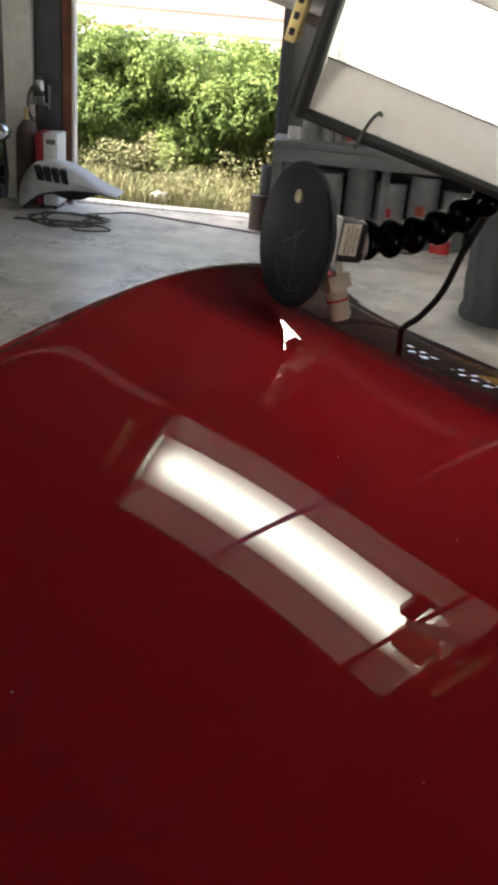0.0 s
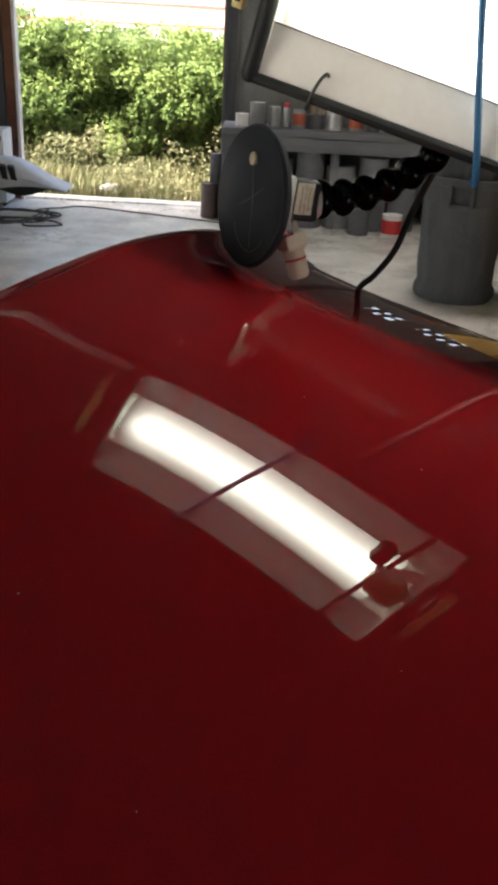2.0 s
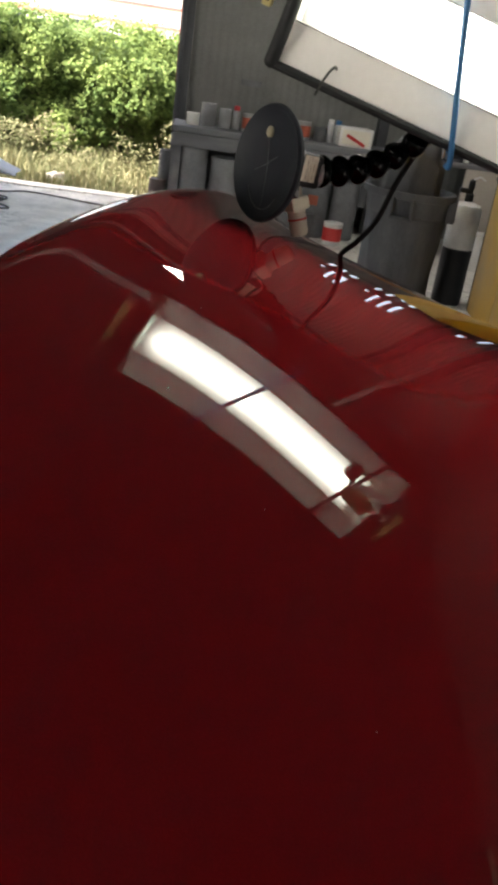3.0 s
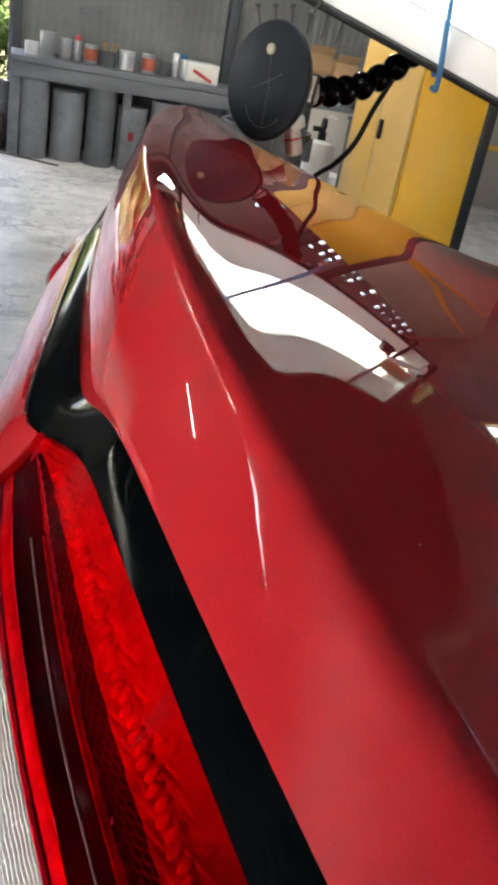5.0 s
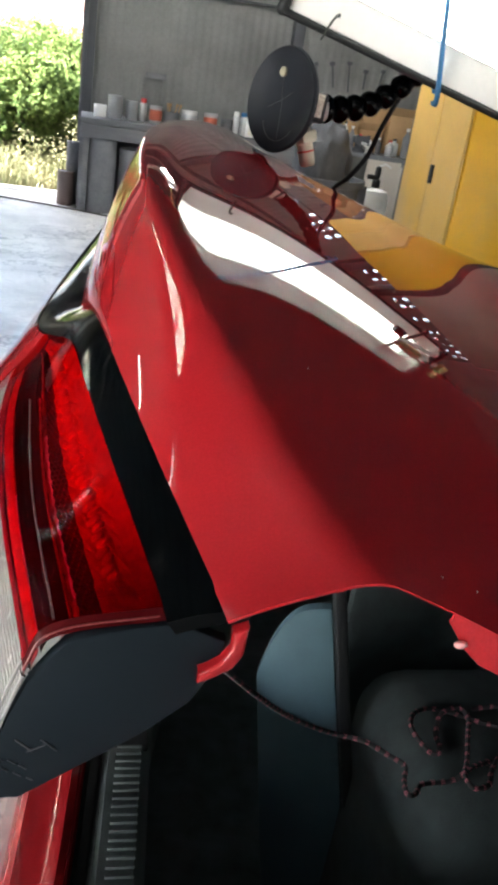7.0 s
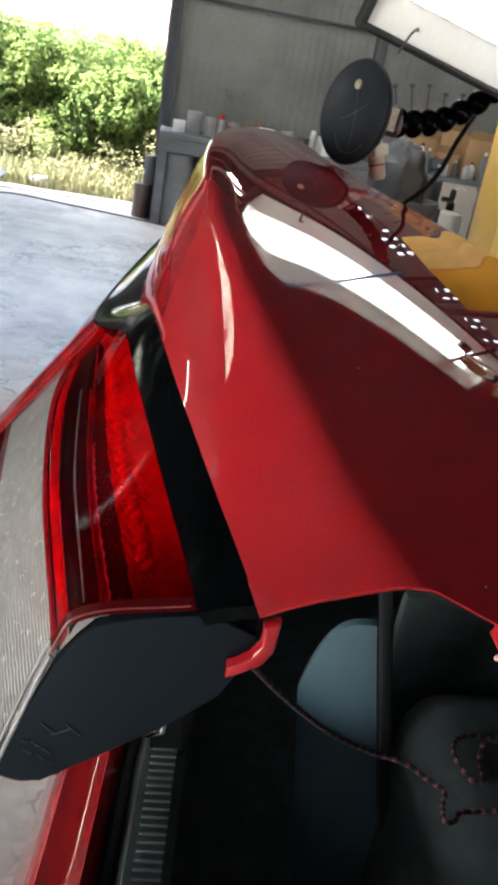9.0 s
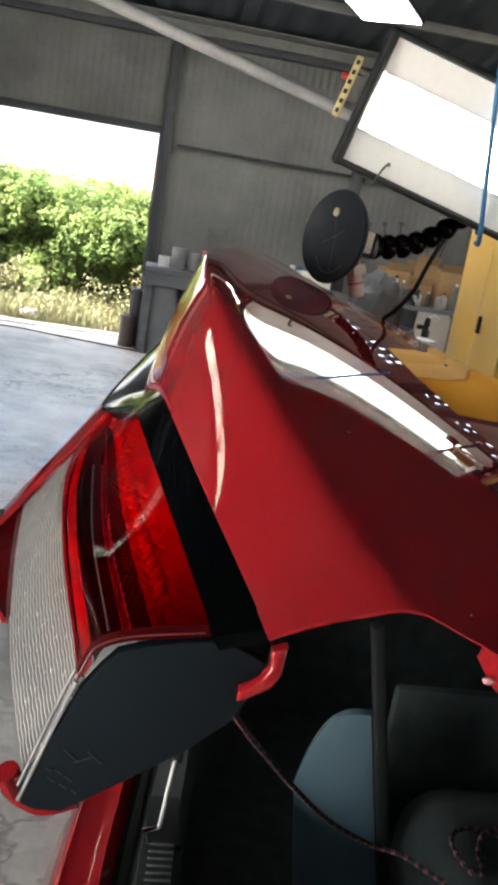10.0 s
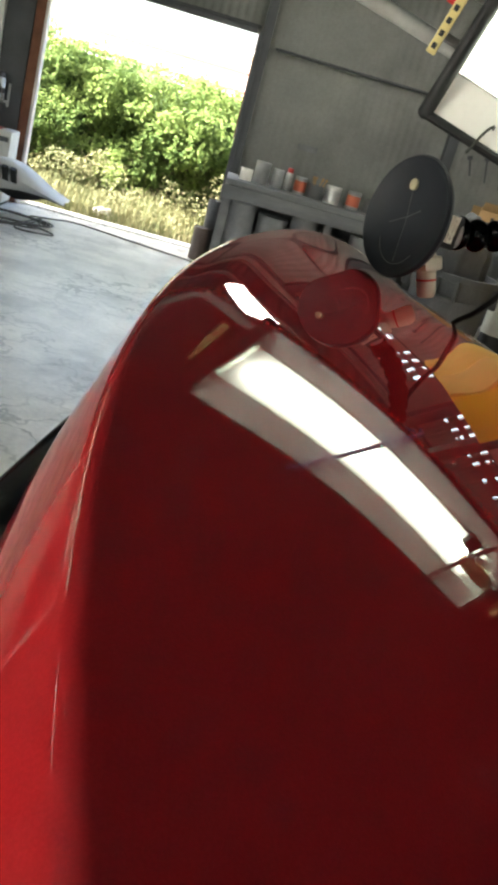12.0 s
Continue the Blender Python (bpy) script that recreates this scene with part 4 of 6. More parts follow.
        sheet("upper_reflector", face(0.0, 0.24, 0.005, k=60, m=5, wave=lambda i, j: 0.00012 * ((i * 7 + j * 5) % 3)), RED_REFLECTOR, "bright red reflector beside the black strip")
        sheet("reflector", face(0.24, 0.60, 0.005, k=70, m=10, wave=lambda i, j: 0.0005 * ((i * 7 + j * 5 + (i * j) % 4) % 3)), RED_BAND_REFLECTOR, "dimmer faceted reflector behind the red lens", smooth=False)
        sheet("inner_bezel", face(0.60, 0.84, 0.0065, k=90, m=7, wave=lambda i, j: 0.0006 * ((i + j) % 3)), MAROON, "dark maroon bezel behind the lens", smooth=False)
        sheet("side_reflector", face(0.84, 0.89, 0.005, k=50, m=3, wave=lambda i, j: 0.0003 * ((i * 5 + j * 3) % 4)), RED_REFLECTOR, "narrow red reflector beside the bezel")
        sheet("lower_bezel", face(0.89, 1.78, 0.006), DEEP_MAROON, "nearly black bezel below the ridge")
        sheet("lower_reflector", face(1.78, 2.0, 0.005, m=4), RED_BAND_REFLECTOR, "red reflector along the rim")
        # grey sheet under pale ribs: shading between ribs is put into its colour
        sheet("lamp_backing", face(2.02, 3.0, 0.006, k=40, m=14), RIB_SHADE, "grey backing coloured as shade between the ribs")
        for j in range(20):
            t = lerp(2.05, 2.97, j / 19)
            cp("lens_rib", tube_bm([fx(across(lerp(y0, y1 - 0.002, i / 40), min(2.99, t + 0.010 * (i % 2)), 0.0042)) for i in range(41)], 0.00125, 5), REFLECTOR, lamp, "pale moulded rib" if j == 0 else "")
        for i in range(44):
            y = lerp(y0 + 0.022, y1 - 0.035, i / 43)
            p = fx(across(y, 0.40 + 0.03 * (i % 2), 0.0046))
            bm = bmesh.new()
            bmesh.ops.create_icosphere(bm, subdivisions=2, radius=1.0, matrix=Matrix.Translation(p) @ Euler((0.6, -0.7, 0.4)).to_matrix().to_4x4() @ Matrix.Diagonal((0.0034, 0.0019, 0.0011, 1)))
            cp("light_guide", bm, RED_GUIDE, lamp, "scalloped red light guide" if i == 0 else "")
        # red accent line, then a highlight along the ridge painted as a pale tube
        for t, r, material in ((0.89, 0.0007, RED_REFLECTOR), (1.02, 0.0005, RIDGE_GLINT)):
            cp("accent_line", tube_bm([fx(across(lerp(y0 + 0.002, y1 - 0.07, i / 20), t, -0.0002 if t > 0.9 else 0.004)) for i in range(21)], r, 6), material, lamp)
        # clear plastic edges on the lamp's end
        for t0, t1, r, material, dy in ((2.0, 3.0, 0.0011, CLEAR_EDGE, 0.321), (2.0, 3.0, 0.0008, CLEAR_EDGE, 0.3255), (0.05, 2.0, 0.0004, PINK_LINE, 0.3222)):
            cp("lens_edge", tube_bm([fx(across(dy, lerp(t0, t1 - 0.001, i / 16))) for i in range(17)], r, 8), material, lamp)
    # black strip from lamp to lamp, rolled over at its ends
    rows = []
    ny = 110
    for i in range(ny + 1):
        y = lerp(0.3178, 2 * MID - 0.3178, i / ny)
        h = y if y <= MID else 2 * MID - y
        g = max(h, 0.322)
        drop = (g - h) / 0.006
        xa, za = lower_edge(g)
        low = Vector((eased(LOW_X, g), g, eased(LOW_Z, g)))
        top = Vector((xa + 0.0005, g, za + 0.0005))
        r = []
        for k in range(4):
            t = k / 3
            p = top.lerp(low, t) + Vector((-0.0005, 0, 0.0006)) * math.sin(math.pi * t) + Vector((0.001 * drop, h - g, -0.0038 * drop))
            r.append(p if y <= MID else far_side(p))
        rows.append(r)
    cp("black_strip", shell_bm(rows, Vector((0.004, 0, -0.0055))), GLOSS_BLACK, lid, "glossy black strip between the tail lamps")
    # thin bright line under the strip, then the red lower rear face with its seam
    line = [Vector(r[3]) + Vector((-0.0012, 0, -0.0006)) for r in rows if 0.63 < r[3].y < 1.29]
    cp("chrome_line", tube_bm(line, 0.0011, 6), CHROME, lid, "thin chrome line")
    rows2, seam = [], []
    for i in range(41):
        y = lerp(0.607, 2 * MID - 0.607, i / 40)
        h = y if y <= MID else 2 * MID - y
        x, z = track(LOW_X, max(h, 0.607)), track(LOW_Z, max(h, 0.607))
        w = min(1.0, (h - 0.607) / 0.09)
        w = w * w * (3 - 2 * w)
        lens_end = ((0.0, 0.0), (-0.007, -0.012), (-0.021, -0.030), (-0.040, -0.052), (-0.060, -0.078), (-0.088, -0.125), (-0.060, -0.175))
        mid_way = ((-0.001, -0.002), (-0.009, -0.011), (-0.020, -0.028), (-0.034, -0.054), (-0.046, -0.090), (-0.048, -0.140), (-0.030, -0.180))
        st = [Vector((x + lerp(a[0], c[0], w), h, z + lerp(a[1], c[1], w))) for a, c in zip(lens_end, mid_way)]
        p = smooth_path(st, 4)
        rows2.append(p if y <= MID else [far_side(q) for q in p])
        seam.append(rows2[-1][17])
    cp("lower_panel", shell_bm(rows2, Vector((0.005, 0, -0.001))), PAINT, lid, "red lower rear face of the lid")
    cp("seam", tube_bm(seam, 0.0018, 6), RUBBER, lid, "black seam across the lower rear face")
    cp("bottom_lip", tube_bm(smooth_path([(0.028, 0.332, 1.108), (0.034, 0.335, 1.096), (0.046, 0.336, 1.090), (0.060, 0.336, 1.095)], 5), 0.006, 10), PAINT, lid)

    # body round the boot opening
    def sill(y):
        return track(((0.20, 0.030), (0.40, 0.073), (0.56, 0.093), (0.70, 0.108), (0.96, 0.15), (1.40, 0.28), (1.75, 0.42)), y)

    def loft(prof, material, name, label="", ya=0.30, yb=1.66, k=40):
        rows = [[Vector((sill(lerp(ya, yb, i / k)) + dx, lerp(ya, yb, i / k), z)) for dx, z in prof] for i in range(k + 1)]
        cp(name, shell_bm(rows, Vector((0.002, 0, -0.003))), material, car, label)

    loft([(0.0, 0.773), (-0.003, 0.781), (-0.010, 0.784), (-0.018, 0.779), (-0.026, 0.774), (-0.046, 0.771), (-0.056, 0.757), (-0.064, 0.69), (-0.090, 0.60), (-0.105, 0.45), (-0.06, 0.33), (0.02, 0.30)], PAINT, "rear_bumper", "red rear bumper below the boot opening")
    loft([(0.001, 0.772), (0.004, 0.762), (0.014, 0.760), (0.018, 0.774)], RUBBER, "seal_channel", "black rubber seal round the boot opening")
    loft([(0.017, 0.772), (0.022, 0.780), (0.052, 0.779), (0.060, 0.768), (0.064, 0.50)], SCUFF, "scuff_plate", "black plastic sill cover")
    ribs = []
    for i in range(30):
        y = 0.42 + 0.0090 * i
        ribs.append(box_bm(0.024, 0.0022, 0.003, 0.0006, (sill(y) + 0.041, y, 0.7805), 1))
    cp("sill_ribs", join_bm(*ribs), SCUFF, car, "raised ribs on the sill cover")
    rod = [Vector((0.143, 0.700, 0.779)), Vector((0.146, 0.705, 0.815)), Vector((0.150, 0.712, 0.852))]
    cp("striker", tube_bm(rod, 0.0024, 8), STEEL, car, "steel lock striker rod")
    cp("striker_foot", moved(box_bm(0.020, 0.007, 0.004, 0.0015), pose(0.136, 0.698, 0.782, 0, 0, 20)), CHROME, car, "bright steel striker foot")
    cp("striker_head", moved(box_bm(0.010, 0.012, 0.026, 0.002), pose(0.152, 0.716, 0.862)), RUBBER, car)
    cp("striker_pocket", box_bm(0.034, 0.070, 0.010, 0.003, (0.148, 0.715, 0.7775)), RUBBER, car)
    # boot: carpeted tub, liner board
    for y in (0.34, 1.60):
        cp("boot_side", box_bm(0.95, 0.03, 0.60, 0.005, (0.62, y, 0.66)), CARPET_LIT, car)
    cp("boot_floor", box_bm(0.95, 1.28, 0.03, 0.0, (0.62, 0.97, 0.36)), CARPET_LIT, car, "trunk carpet on the boot floor, lit by its colour")
    cp("seat_back", box_bm(0.03, 1.28, 0.62, 0.005, (1.08, 0.97, 0.67)), CARPET_LIT, car)
    cp("boot_step", box_bm(0.25, 0.03, 0.30, 0.02, (0.52, 0.80, 0.52)), CARPET, car)
    rows = []
    for i in range(15):
        s = i / 14
        zt = 0.886 - 0.11 * (1 - s) ** 3
        rows.append([Vector((lerp(0.322 - 0.165 * (z - 0.6), 0.416 - 0.225 * (z - 0.6), s), 0.762 + 0.03 * (1 - s) ** 2, z)) for z in (lerp(0.375, zt, j / 6) for j in range(7))])
    cp("liner_board", shell_bm(rows, Vector((0.004, 0.012, 0))), LINER, car, "blue grey liner board standing in the boot")
    cp("liner_board", box_bm(0.22, 0.02, 0.5, 0.01, (0.52, 0.86, 0.62)), CARPET, car)
    cp("liner_trim", moved(box_bm(0.013, 0.014, 0.56, 0.003), pose(0.397, 0.756, 0.72, 0, -12.7, 0)), RUBBER, car, "dark upright trim beside the liner board")
    cp("boot_shelf", box_bm(0.34, 0.26, 0.40, 0.06, (0.585, 0.70, 0.585), 5), CARPET, car, "black carpeted shelf in the boot")
    # rear wings
    for y, s in ((0.20, 1), (1.74, -1)):
        rows = []
        for i in range(25):
            x = lerp(0.02 if s > 0 else 0.62, 1.9, i / 24)
            yy = y - 0.2 * (x - 0.3)
            out = 0.06 * s * math.sin(min(1, i / 6) * math.pi / 2)
            rows.append([Vector((x, yy + 0.10 * s, 0.90 + 0.05 * min(1, x))), Vector((x, yy + 0.06 * s - out * 0.4, 0.92 + 0.05 * min(1, x))), Vector((x, yy - out, 0.85)), Vector((x, yy - out * 1.4, 0.65)), Vector((x, yy - out * 1.2, 0.45)), Vector((x, yy - out * 0.6, 0.30))])
        cp("rear_wing", shell_bm(rows, Vector((0, 0.012 * s, -0.002))), PAINT, car, "red rear wing beside the boot")
    return car


build_car()


# ---- the work lamp on its boom ----
L0 = Vector((0.328, 1.326, 1.468))
LD = Vector((0.9524, -0.1509, -0.2650)).normalized()
LW = Vector((0.2416, -0.1569, 0.9576)).normalized()
LAMP = frame_of(LD, LW, L0)  # x along the hood, y across it, z towards the lid
LEN, WID = 0.50, 0.184


def build_lamp():
    lamp = thing("work_lamp", "long white work lamp hood with a bright tube", "lamp", LAMP)
    prof = [(0.0, 0.0), (0.048, -0.013), (0.0495, -0.022), (0.054, -0.028), (WID - 0.054, -0.028), (WID - 0.0495, -0.022), (WID - 0.048, -0.013), (WID, 0.0)]
    rows = [[Vector((x, y, z)) for y, z in prof] for x in (0.0, LEN)]
    part("hood", shell_bm(rows, Vector((0, 0, -0.004))), WHITE_HOOD, lamp, "white enamelled hood, faintly smudged", smooth=False)
    outer = [(-0.005, 0.002), (-0.005, -0.012), (0.040, -0.030), (0.050, -0.070), (WID - 0.050, -0.070), (WID - 0.040, -0.030), (WID + 0.005, -0.012), (WID + 0.005, 0.002)]
    rows = [[Vector((x, y, z)) for y, z in outer] for x in (-0.004, LEN + 0.004)]
    part("back_shell", shell_bm(rows, Vector((0, 0, -0.003))), SATIN_BLACK, lamp, "black outer shell", smooth=False)
    for y in (-0.003, WID + 0.003):
        part("edging", tube_bm([Vector((-0.004, y, 0.001)), Vector((LEN / 2, y, 0.001)), Vector((LEN + 0.004, y, 0.001))], 0.0055, 8), RUBBER, lamp, "black rubber edging")
    for x in (-0.004, LEN + 0.004):
        path = [Vector((x, y, 0.001)) for y in (0.0, WID / 2, WID)]
        part("edging", tube_bm(path, 0.0085, 10), RUBBER, lamp)
        for y in (-0.001, WID + 0.001):
            bm = bmesh.new()
            bmesh.ops.create_icosphere(bm, subdivisions=2, radius=0.0092, matrix=Matrix.Translation((x, y, 0.0)))
            part("edging_corner", bm, RUBBER, lamp)
        part("end_plate", prism_bm([(y, z - 0.001) for y, z in prof], 0.004, "x"), WHITE_HOOD, lamp, m=Matrix.Translation((min(max(x, 0.0), LEN - 0.004), 0, 0)))
    rows = [[Vector((lerp(0.010, LEN - 0.040, i / 30), lerp(0.0500, WID - 0.0500, j / 12), -0.0205 + 0.009 * math.sin(math.pi * j / 12))) for j in range(13)] for i in range(31)]
    part("diffuser", moved(shell_bm(rows, Vector((0, 0, -0.002))), Matrix.Translation((-LEN / 2, -WID / 2, 0))), LAMP_GLOW, lamp, "glowing frosted diffuser over the tube", m=Matrix.Translation((LEN / 2, WID / 2, 0)))
    # dull line on each fold, the crease's shading drawn as a thin tube
    for y in (0.0487, WID - 0.0487):
        part("fold_seam", tube_bm([Vector((x, y, -0.0128)) for x in (0.004, LEN / 2, LEN - 0.004)], 0.0007, 6), DUSTY, lamp, "thin grey line painted as shading along the fold")
    holder = part("bracket", box_bm(0.011, 0.088, 0.024, 0.0015, (-0.034, WID / 2 + 0.002, -0.012)), BRASS, lamp, "yellowed perforated lamp holder bracket")
    for k in range(6):
        part("slot", box_bm(0.0055, 0.0065, 0.006, 0.0008, (-0.0345, WID / 2 - 0.033 + 0.014 * k, -0.0022)), SATIN_BLACK, holder, "dark slot in the bracket" if k == 0 else "")
    for y in (WID / 2 + 0.03, WID / 2 - 0.02):
        part("bracket_pin", moved(lathe_bm([(0.005, 0), (0.005, 0.024), (0.0035, 0.026)], 12), Matrix.Translation((-0.028, y, -0.02)) @ pose(0, 0, 0, 0, 90, 0)), STEEL, lamp)
    part("button", moved(lathe_bm([(0.005, 0), (0.005, 0.008), (0.003, 0.01)], 12), Matrix.Translation((-0.039, WID / 2 + 0.014, -0.008)) @ pose(0, 0, 0, 0, -90, 0)), RED_BAND, lamp, "small red button")
    part("switch_box", box_bm(0.050, 0.034, 0.03, 0.004, (LEN - 0.042, WID / 2 - 0.002, 0.0)), CARD, lamp, "brown paper label on the switch box")
    for k in range(4):
        part("print_bar", box_bm(0.002, 0.022 - 0.004 * (k % 2), 0.0006, 0.0, (LEN - 0.058 + 0.008 * k, WID / 2 - 0.002, 0.0154)), INK, lamp)
    part("switch", box_bm(0.022, 0.030, 0.02, 0.003, (LEN - 0.082, 0.052, 0.004)), RUBBER, lamp, "black rocker switch")
    arm = [Vector((LEN - 0.075, WID / 2 - 0.018, 0.010)), Vector((LEN - 0.045, 0.058, 0.012)), Vector((LEN - 0.010, 0.044, 0.008)), Vector((LEN - 0.002, 0.020, 0.0))]
    part("end_clip", tube_bm(smooth_path(arm, 6), 0.007, 8), WHITE_HOOD, lamp, "curved white end clip")
    part("tube_cap", moved(lathe_bm([(0.014, 0), (0.016, 0.005), (0.016, 0.035), (0.010, 0.04)], 16), Matrix.Translation((LEN - 0.020, WID / 2 - 0.015, -0.008)) @ pose(0, 0, 0, 0, 90, 0)), WHITE_PLASTIC, lamp, "white tube end cap")
    part("end_bracket", box_bm(0.012, 0.08, 0.022, 0.003, (LEN + 0.035, WID / 2, -0.01)), BRASS, lamp)
    for x, k, material in ((0.237, -0.44, BLUE_CORD), (0.446, -0.16, RUBBER)):
        path = [Vector((x + 0.006, -0.026, -0.008)), Vector((x + 0.004, -0.014, 0.006)), Vector((x + k * WID * 0.5, WID * 0.5, 0.008)), Vector((x + k * WID, WID + 0.008, 0.006)), Vector((x + k * WID, WID + 0.014, -0.012)), Vector((x + k * 0.15, WID - 0.03, -0.075)), Vector((x + k * 0.03, 0.03, -0.075)), Vector((x + 0.003, -0.012, -0.02))]
        part("strap", tube_bm(smooth_path(path, 5), 0.0038, 8), material, lamp, "blue elastic strap round the hood" if material is BLUE_CORD else "black elastic strap")
    hook = [Vector((0.060, -0.014, -0.010)), Vector((0.060, -0.013, 0.005)), Vector((0.062, 0.003, 0.008)), Vector((0.065, 0.016, 0.008)), Vector((0.069, 0.023, 0.004)), Vector((0.071, 0.021, -0.004)), Vector((0.071, 0.018, -0.010))]
    part("wire_hook", tube_bm(smooth_path(hook, 6), 0.0017, 8), DARK_STEEL, lamp, "bent grey wire hook")
    # boom pipe behind the hood, with its stand
    boom = thing("boom_stand", "galvanised pipe boom on an upright stand", "stand", pose(-1.35, 1.5, 0))
    a, b = Vector((0.0, 0.0, 1.962)), Vector((1.86, 0.0, 1.519))
    part("pipe", tube_bm([a, a.lerp(b, 0.5), b], 0.0105, 16), STEEL, boom, "galvanised steel pipe")
    part("upright", lathe_bm([(0.02, 0.03), (0.02, 2.0), (0.016, 2.01)], 16), STEEL, boom)
    part("base", lathe_bm([(0.26, 0.0), (0.26, 0.02), (0.24, 0.03), (0.03, 0.035)], 28), SATIN_BLACK, boom)
    part("clamp", box_bm(0.05, 0.05, 0.06, 0.008, (0, 0, 1.962)), SATIN_BLACK, boom)
    part("clamp", box_bm(0.05, 0.06, 0.05, 0.008, (1.80, -0.03, 1.532)), SATIN_BLACK, boom)


build_lamp()


def build_cup():
    """Suction cup that hangs from the lamp by a jointed neck."""
    n = Vector((-0.87, -0.47, 0.10)).normalized()
    up = (Vector((0.03, 0.0, 1)) - n * n.dot(Vector((0.03, 0, 1)))).normalized()
    m = frame_of(up.cross(n), up, (0.331, 1.287, 1.355))
    cup = thing("suction_cup", "dusty black rubber vacuum cup with an ivory valve", "suction cup", m)
    R = 0.070
    part("pad", lathe_bm([(0.0001, -0.006), (0.030, -0.006), (0.060, -0.003), (R - 0.006, 0.001), (R - 0.002, 0.0025), (R, -0.001), (R - 0.004, -0.008), (R - 0.02, -0.016), (0.02, -0.022), (0.0001, -0.022)], 64, False), CUP_RUBBER, cup, "dusty black rubber pad")
    part("dot", lathe_bm([(0.0065, -0.006), (0.0065, -0.0028), (0.005, -0.002)], 20), DULL_BRASS, cup, "worn brass port", m=Matrix.Translation((-0.012, 0.036, 0.0)))
    scr = []
    for a, b in (((-0.010, 0.036), (0.006, -0.05)), ((-0.026, -0.012), (0.018, 0.012))):
        a, b = Vector((*a, -0.0028)), Vector((*b, -0.0028))
        scr.append(tube_bm([a, a.lerp(b, 0.5) + Vector((0.003, 0, 0)), b], 0.0003, 5))
    part("scratches", join_bm(*scr), SCRATCH, cup, "pale scratches across the pad")
    ring = [Vector((0.034 * math.cos(a), 0.034 * math.sin(a) - 0.02, -0.0035)) for a in [radians(200 + 12 * k) for k in range(12)]]
    part("moulded_ring", tube_bm(ring, 0.0004, 5), SCRATCH, cup)
    part("mount", box_bm(0.05, 0.05, 0.016, 0.004, (0.0, 0.002, -0.030)), STEEL, cup)
    body = part("valve_body", box_bm(0.036, 0.040, 0.036, 0.004, (0.0, 0.002, -0.055)), SATIN_BLACK, cup, "black valve body")
    lab = part("label", box_bm(0.0015, 0.031, 0.020, 0.0, (0.0193, 0.005, -0.052)), PAPER, body, "paper warning label")
    for i, words in enumerate(("MONITOR", "DURING USE", "DO NOT LEAVE", "UNATTENDED")):
        curve = bpy.data.curves.new("words", "FONT")
        curve.body, curve.size, curve.align_x, curve.extrude = words, 0.0042, "CENTER", 0.0001
        ob = new("words", curve)
        me = bpy.data.meshes.new_from_object(ob.evaluated_get(bpy.context.evaluated_depsgraph_get()))
        bpy.data.objects.remove(ob)
        bpy.data.curves.remove(curve)
        me.materials.clear()
        me.materials.append(INK)
        txt = new("printed_words", me)
        txt.parent = body
        txt.matrix_basis = frame_of((0, -1, 0), (0, 0, -1), (0.0203, 0.005, -0.0600 + 0.0046 * i))
    part("clamp_ring", lathe_bm([(0.017, -0.004), (0.020, -0.003), (0.020, 0.004), (0.017, 0.005)], 24), STEEL, cup, "grey ring round the neck", m=Matrix.Translation((0.0, 0.002, -0.074)))
    part("spring_clip", moved(box_bm(0.006, 0.030, 0.012, 0.002), pose(0.019, -0.018, -0.036, 12, 0, 0)), CHROME, cup, "bright steel spring clip")
    part("backing_ring", lathe_bm([(0.030, -0.024), (0.034, -0.023), (0.034, -0.030), (0.028, -0.032)], 32), STEEL, cup)
    part("knob", lathe_bm([(0.007, 0), (0.008, 0.003), (0.008, 0.014), (0.006, 0.016)], 16), RUBBER, cup, m=Matrix.Translation((0.006, 0.030, -0.030)))
    part("screw", lathe_bm([(0.005, 0), (0.005, 0.01), (0.003, 0.012)], 12), CHROME, cup, m=Matrix.Translation((0.0, 0.045, -0.026)))
    vm = Matrix.Translation((0.0, -0.016, -0.044)) @ pose(0, 0, 0, 110, 0, 0) @ pose(0, 0, 0, 0, 12, 0)
    v = part("valve", lathe_bm([(0.011, 0.0), (0.011, 0.020), (0.0135, 0.022), (0.0135, 0.034), (0.0115, 0.036), (0.0112, 0.062), (0.009, 0.066), (0.0001, 0.067)], 20, False), IVORY, cup, "ivory plastic valve", m=vm)
    part("collar", box_bm(0.030, 0.026, 0.016, 0.003, (0, 0, 0.026)), IVORY, v, "square ivory collar of the valve")
    part("band", lathe_bm([(0.01185, 0.044), (0.01185, 0.0465)], 20, False), RED_BAND, v)
    # jointed neck in world space
    inv = m.inverted()
    a, b = m @ Vector((0, 0.002, -0.072)), Vector((0.56, 1.37, 1.425))
    d = (b - a)
    nb = 7
    pts = [a + d * t + Vector((0, 0, -0.022 * math.sin(math.pi * t))) for t in [k / nb for k in range(nb + 1)]]
    for k in range(nb):
        p, q = pts[k], pts[k + 1]
        mm = Matrix.Translation(inv @ p) @ (inv.to_3x3() @ (q - p)).to_track_quat("Z", "Y").to_matrix().to_4x4()
        h = (q - p).length
        r = 0.0205 - 0.0007 * k
        prof = [(r * 0.60, -0.003), (r * 0.69, h * 0.06), (r * 0.87, h * 0.16), (r * 0.97, h * 0.30), (r, h * 0.44), (r * 0.96, h * 0.60), (r * 0.84, h * 0.76), (r * 0.71, h * 0.88), (r * 0.68, h * 1.0)]
        part("neck_joint", lathe_bm(prof, 24), GLOSS_BLACK, cup, "black ball joint of the neck" if k == 0 else "", m=mm, angle=70)
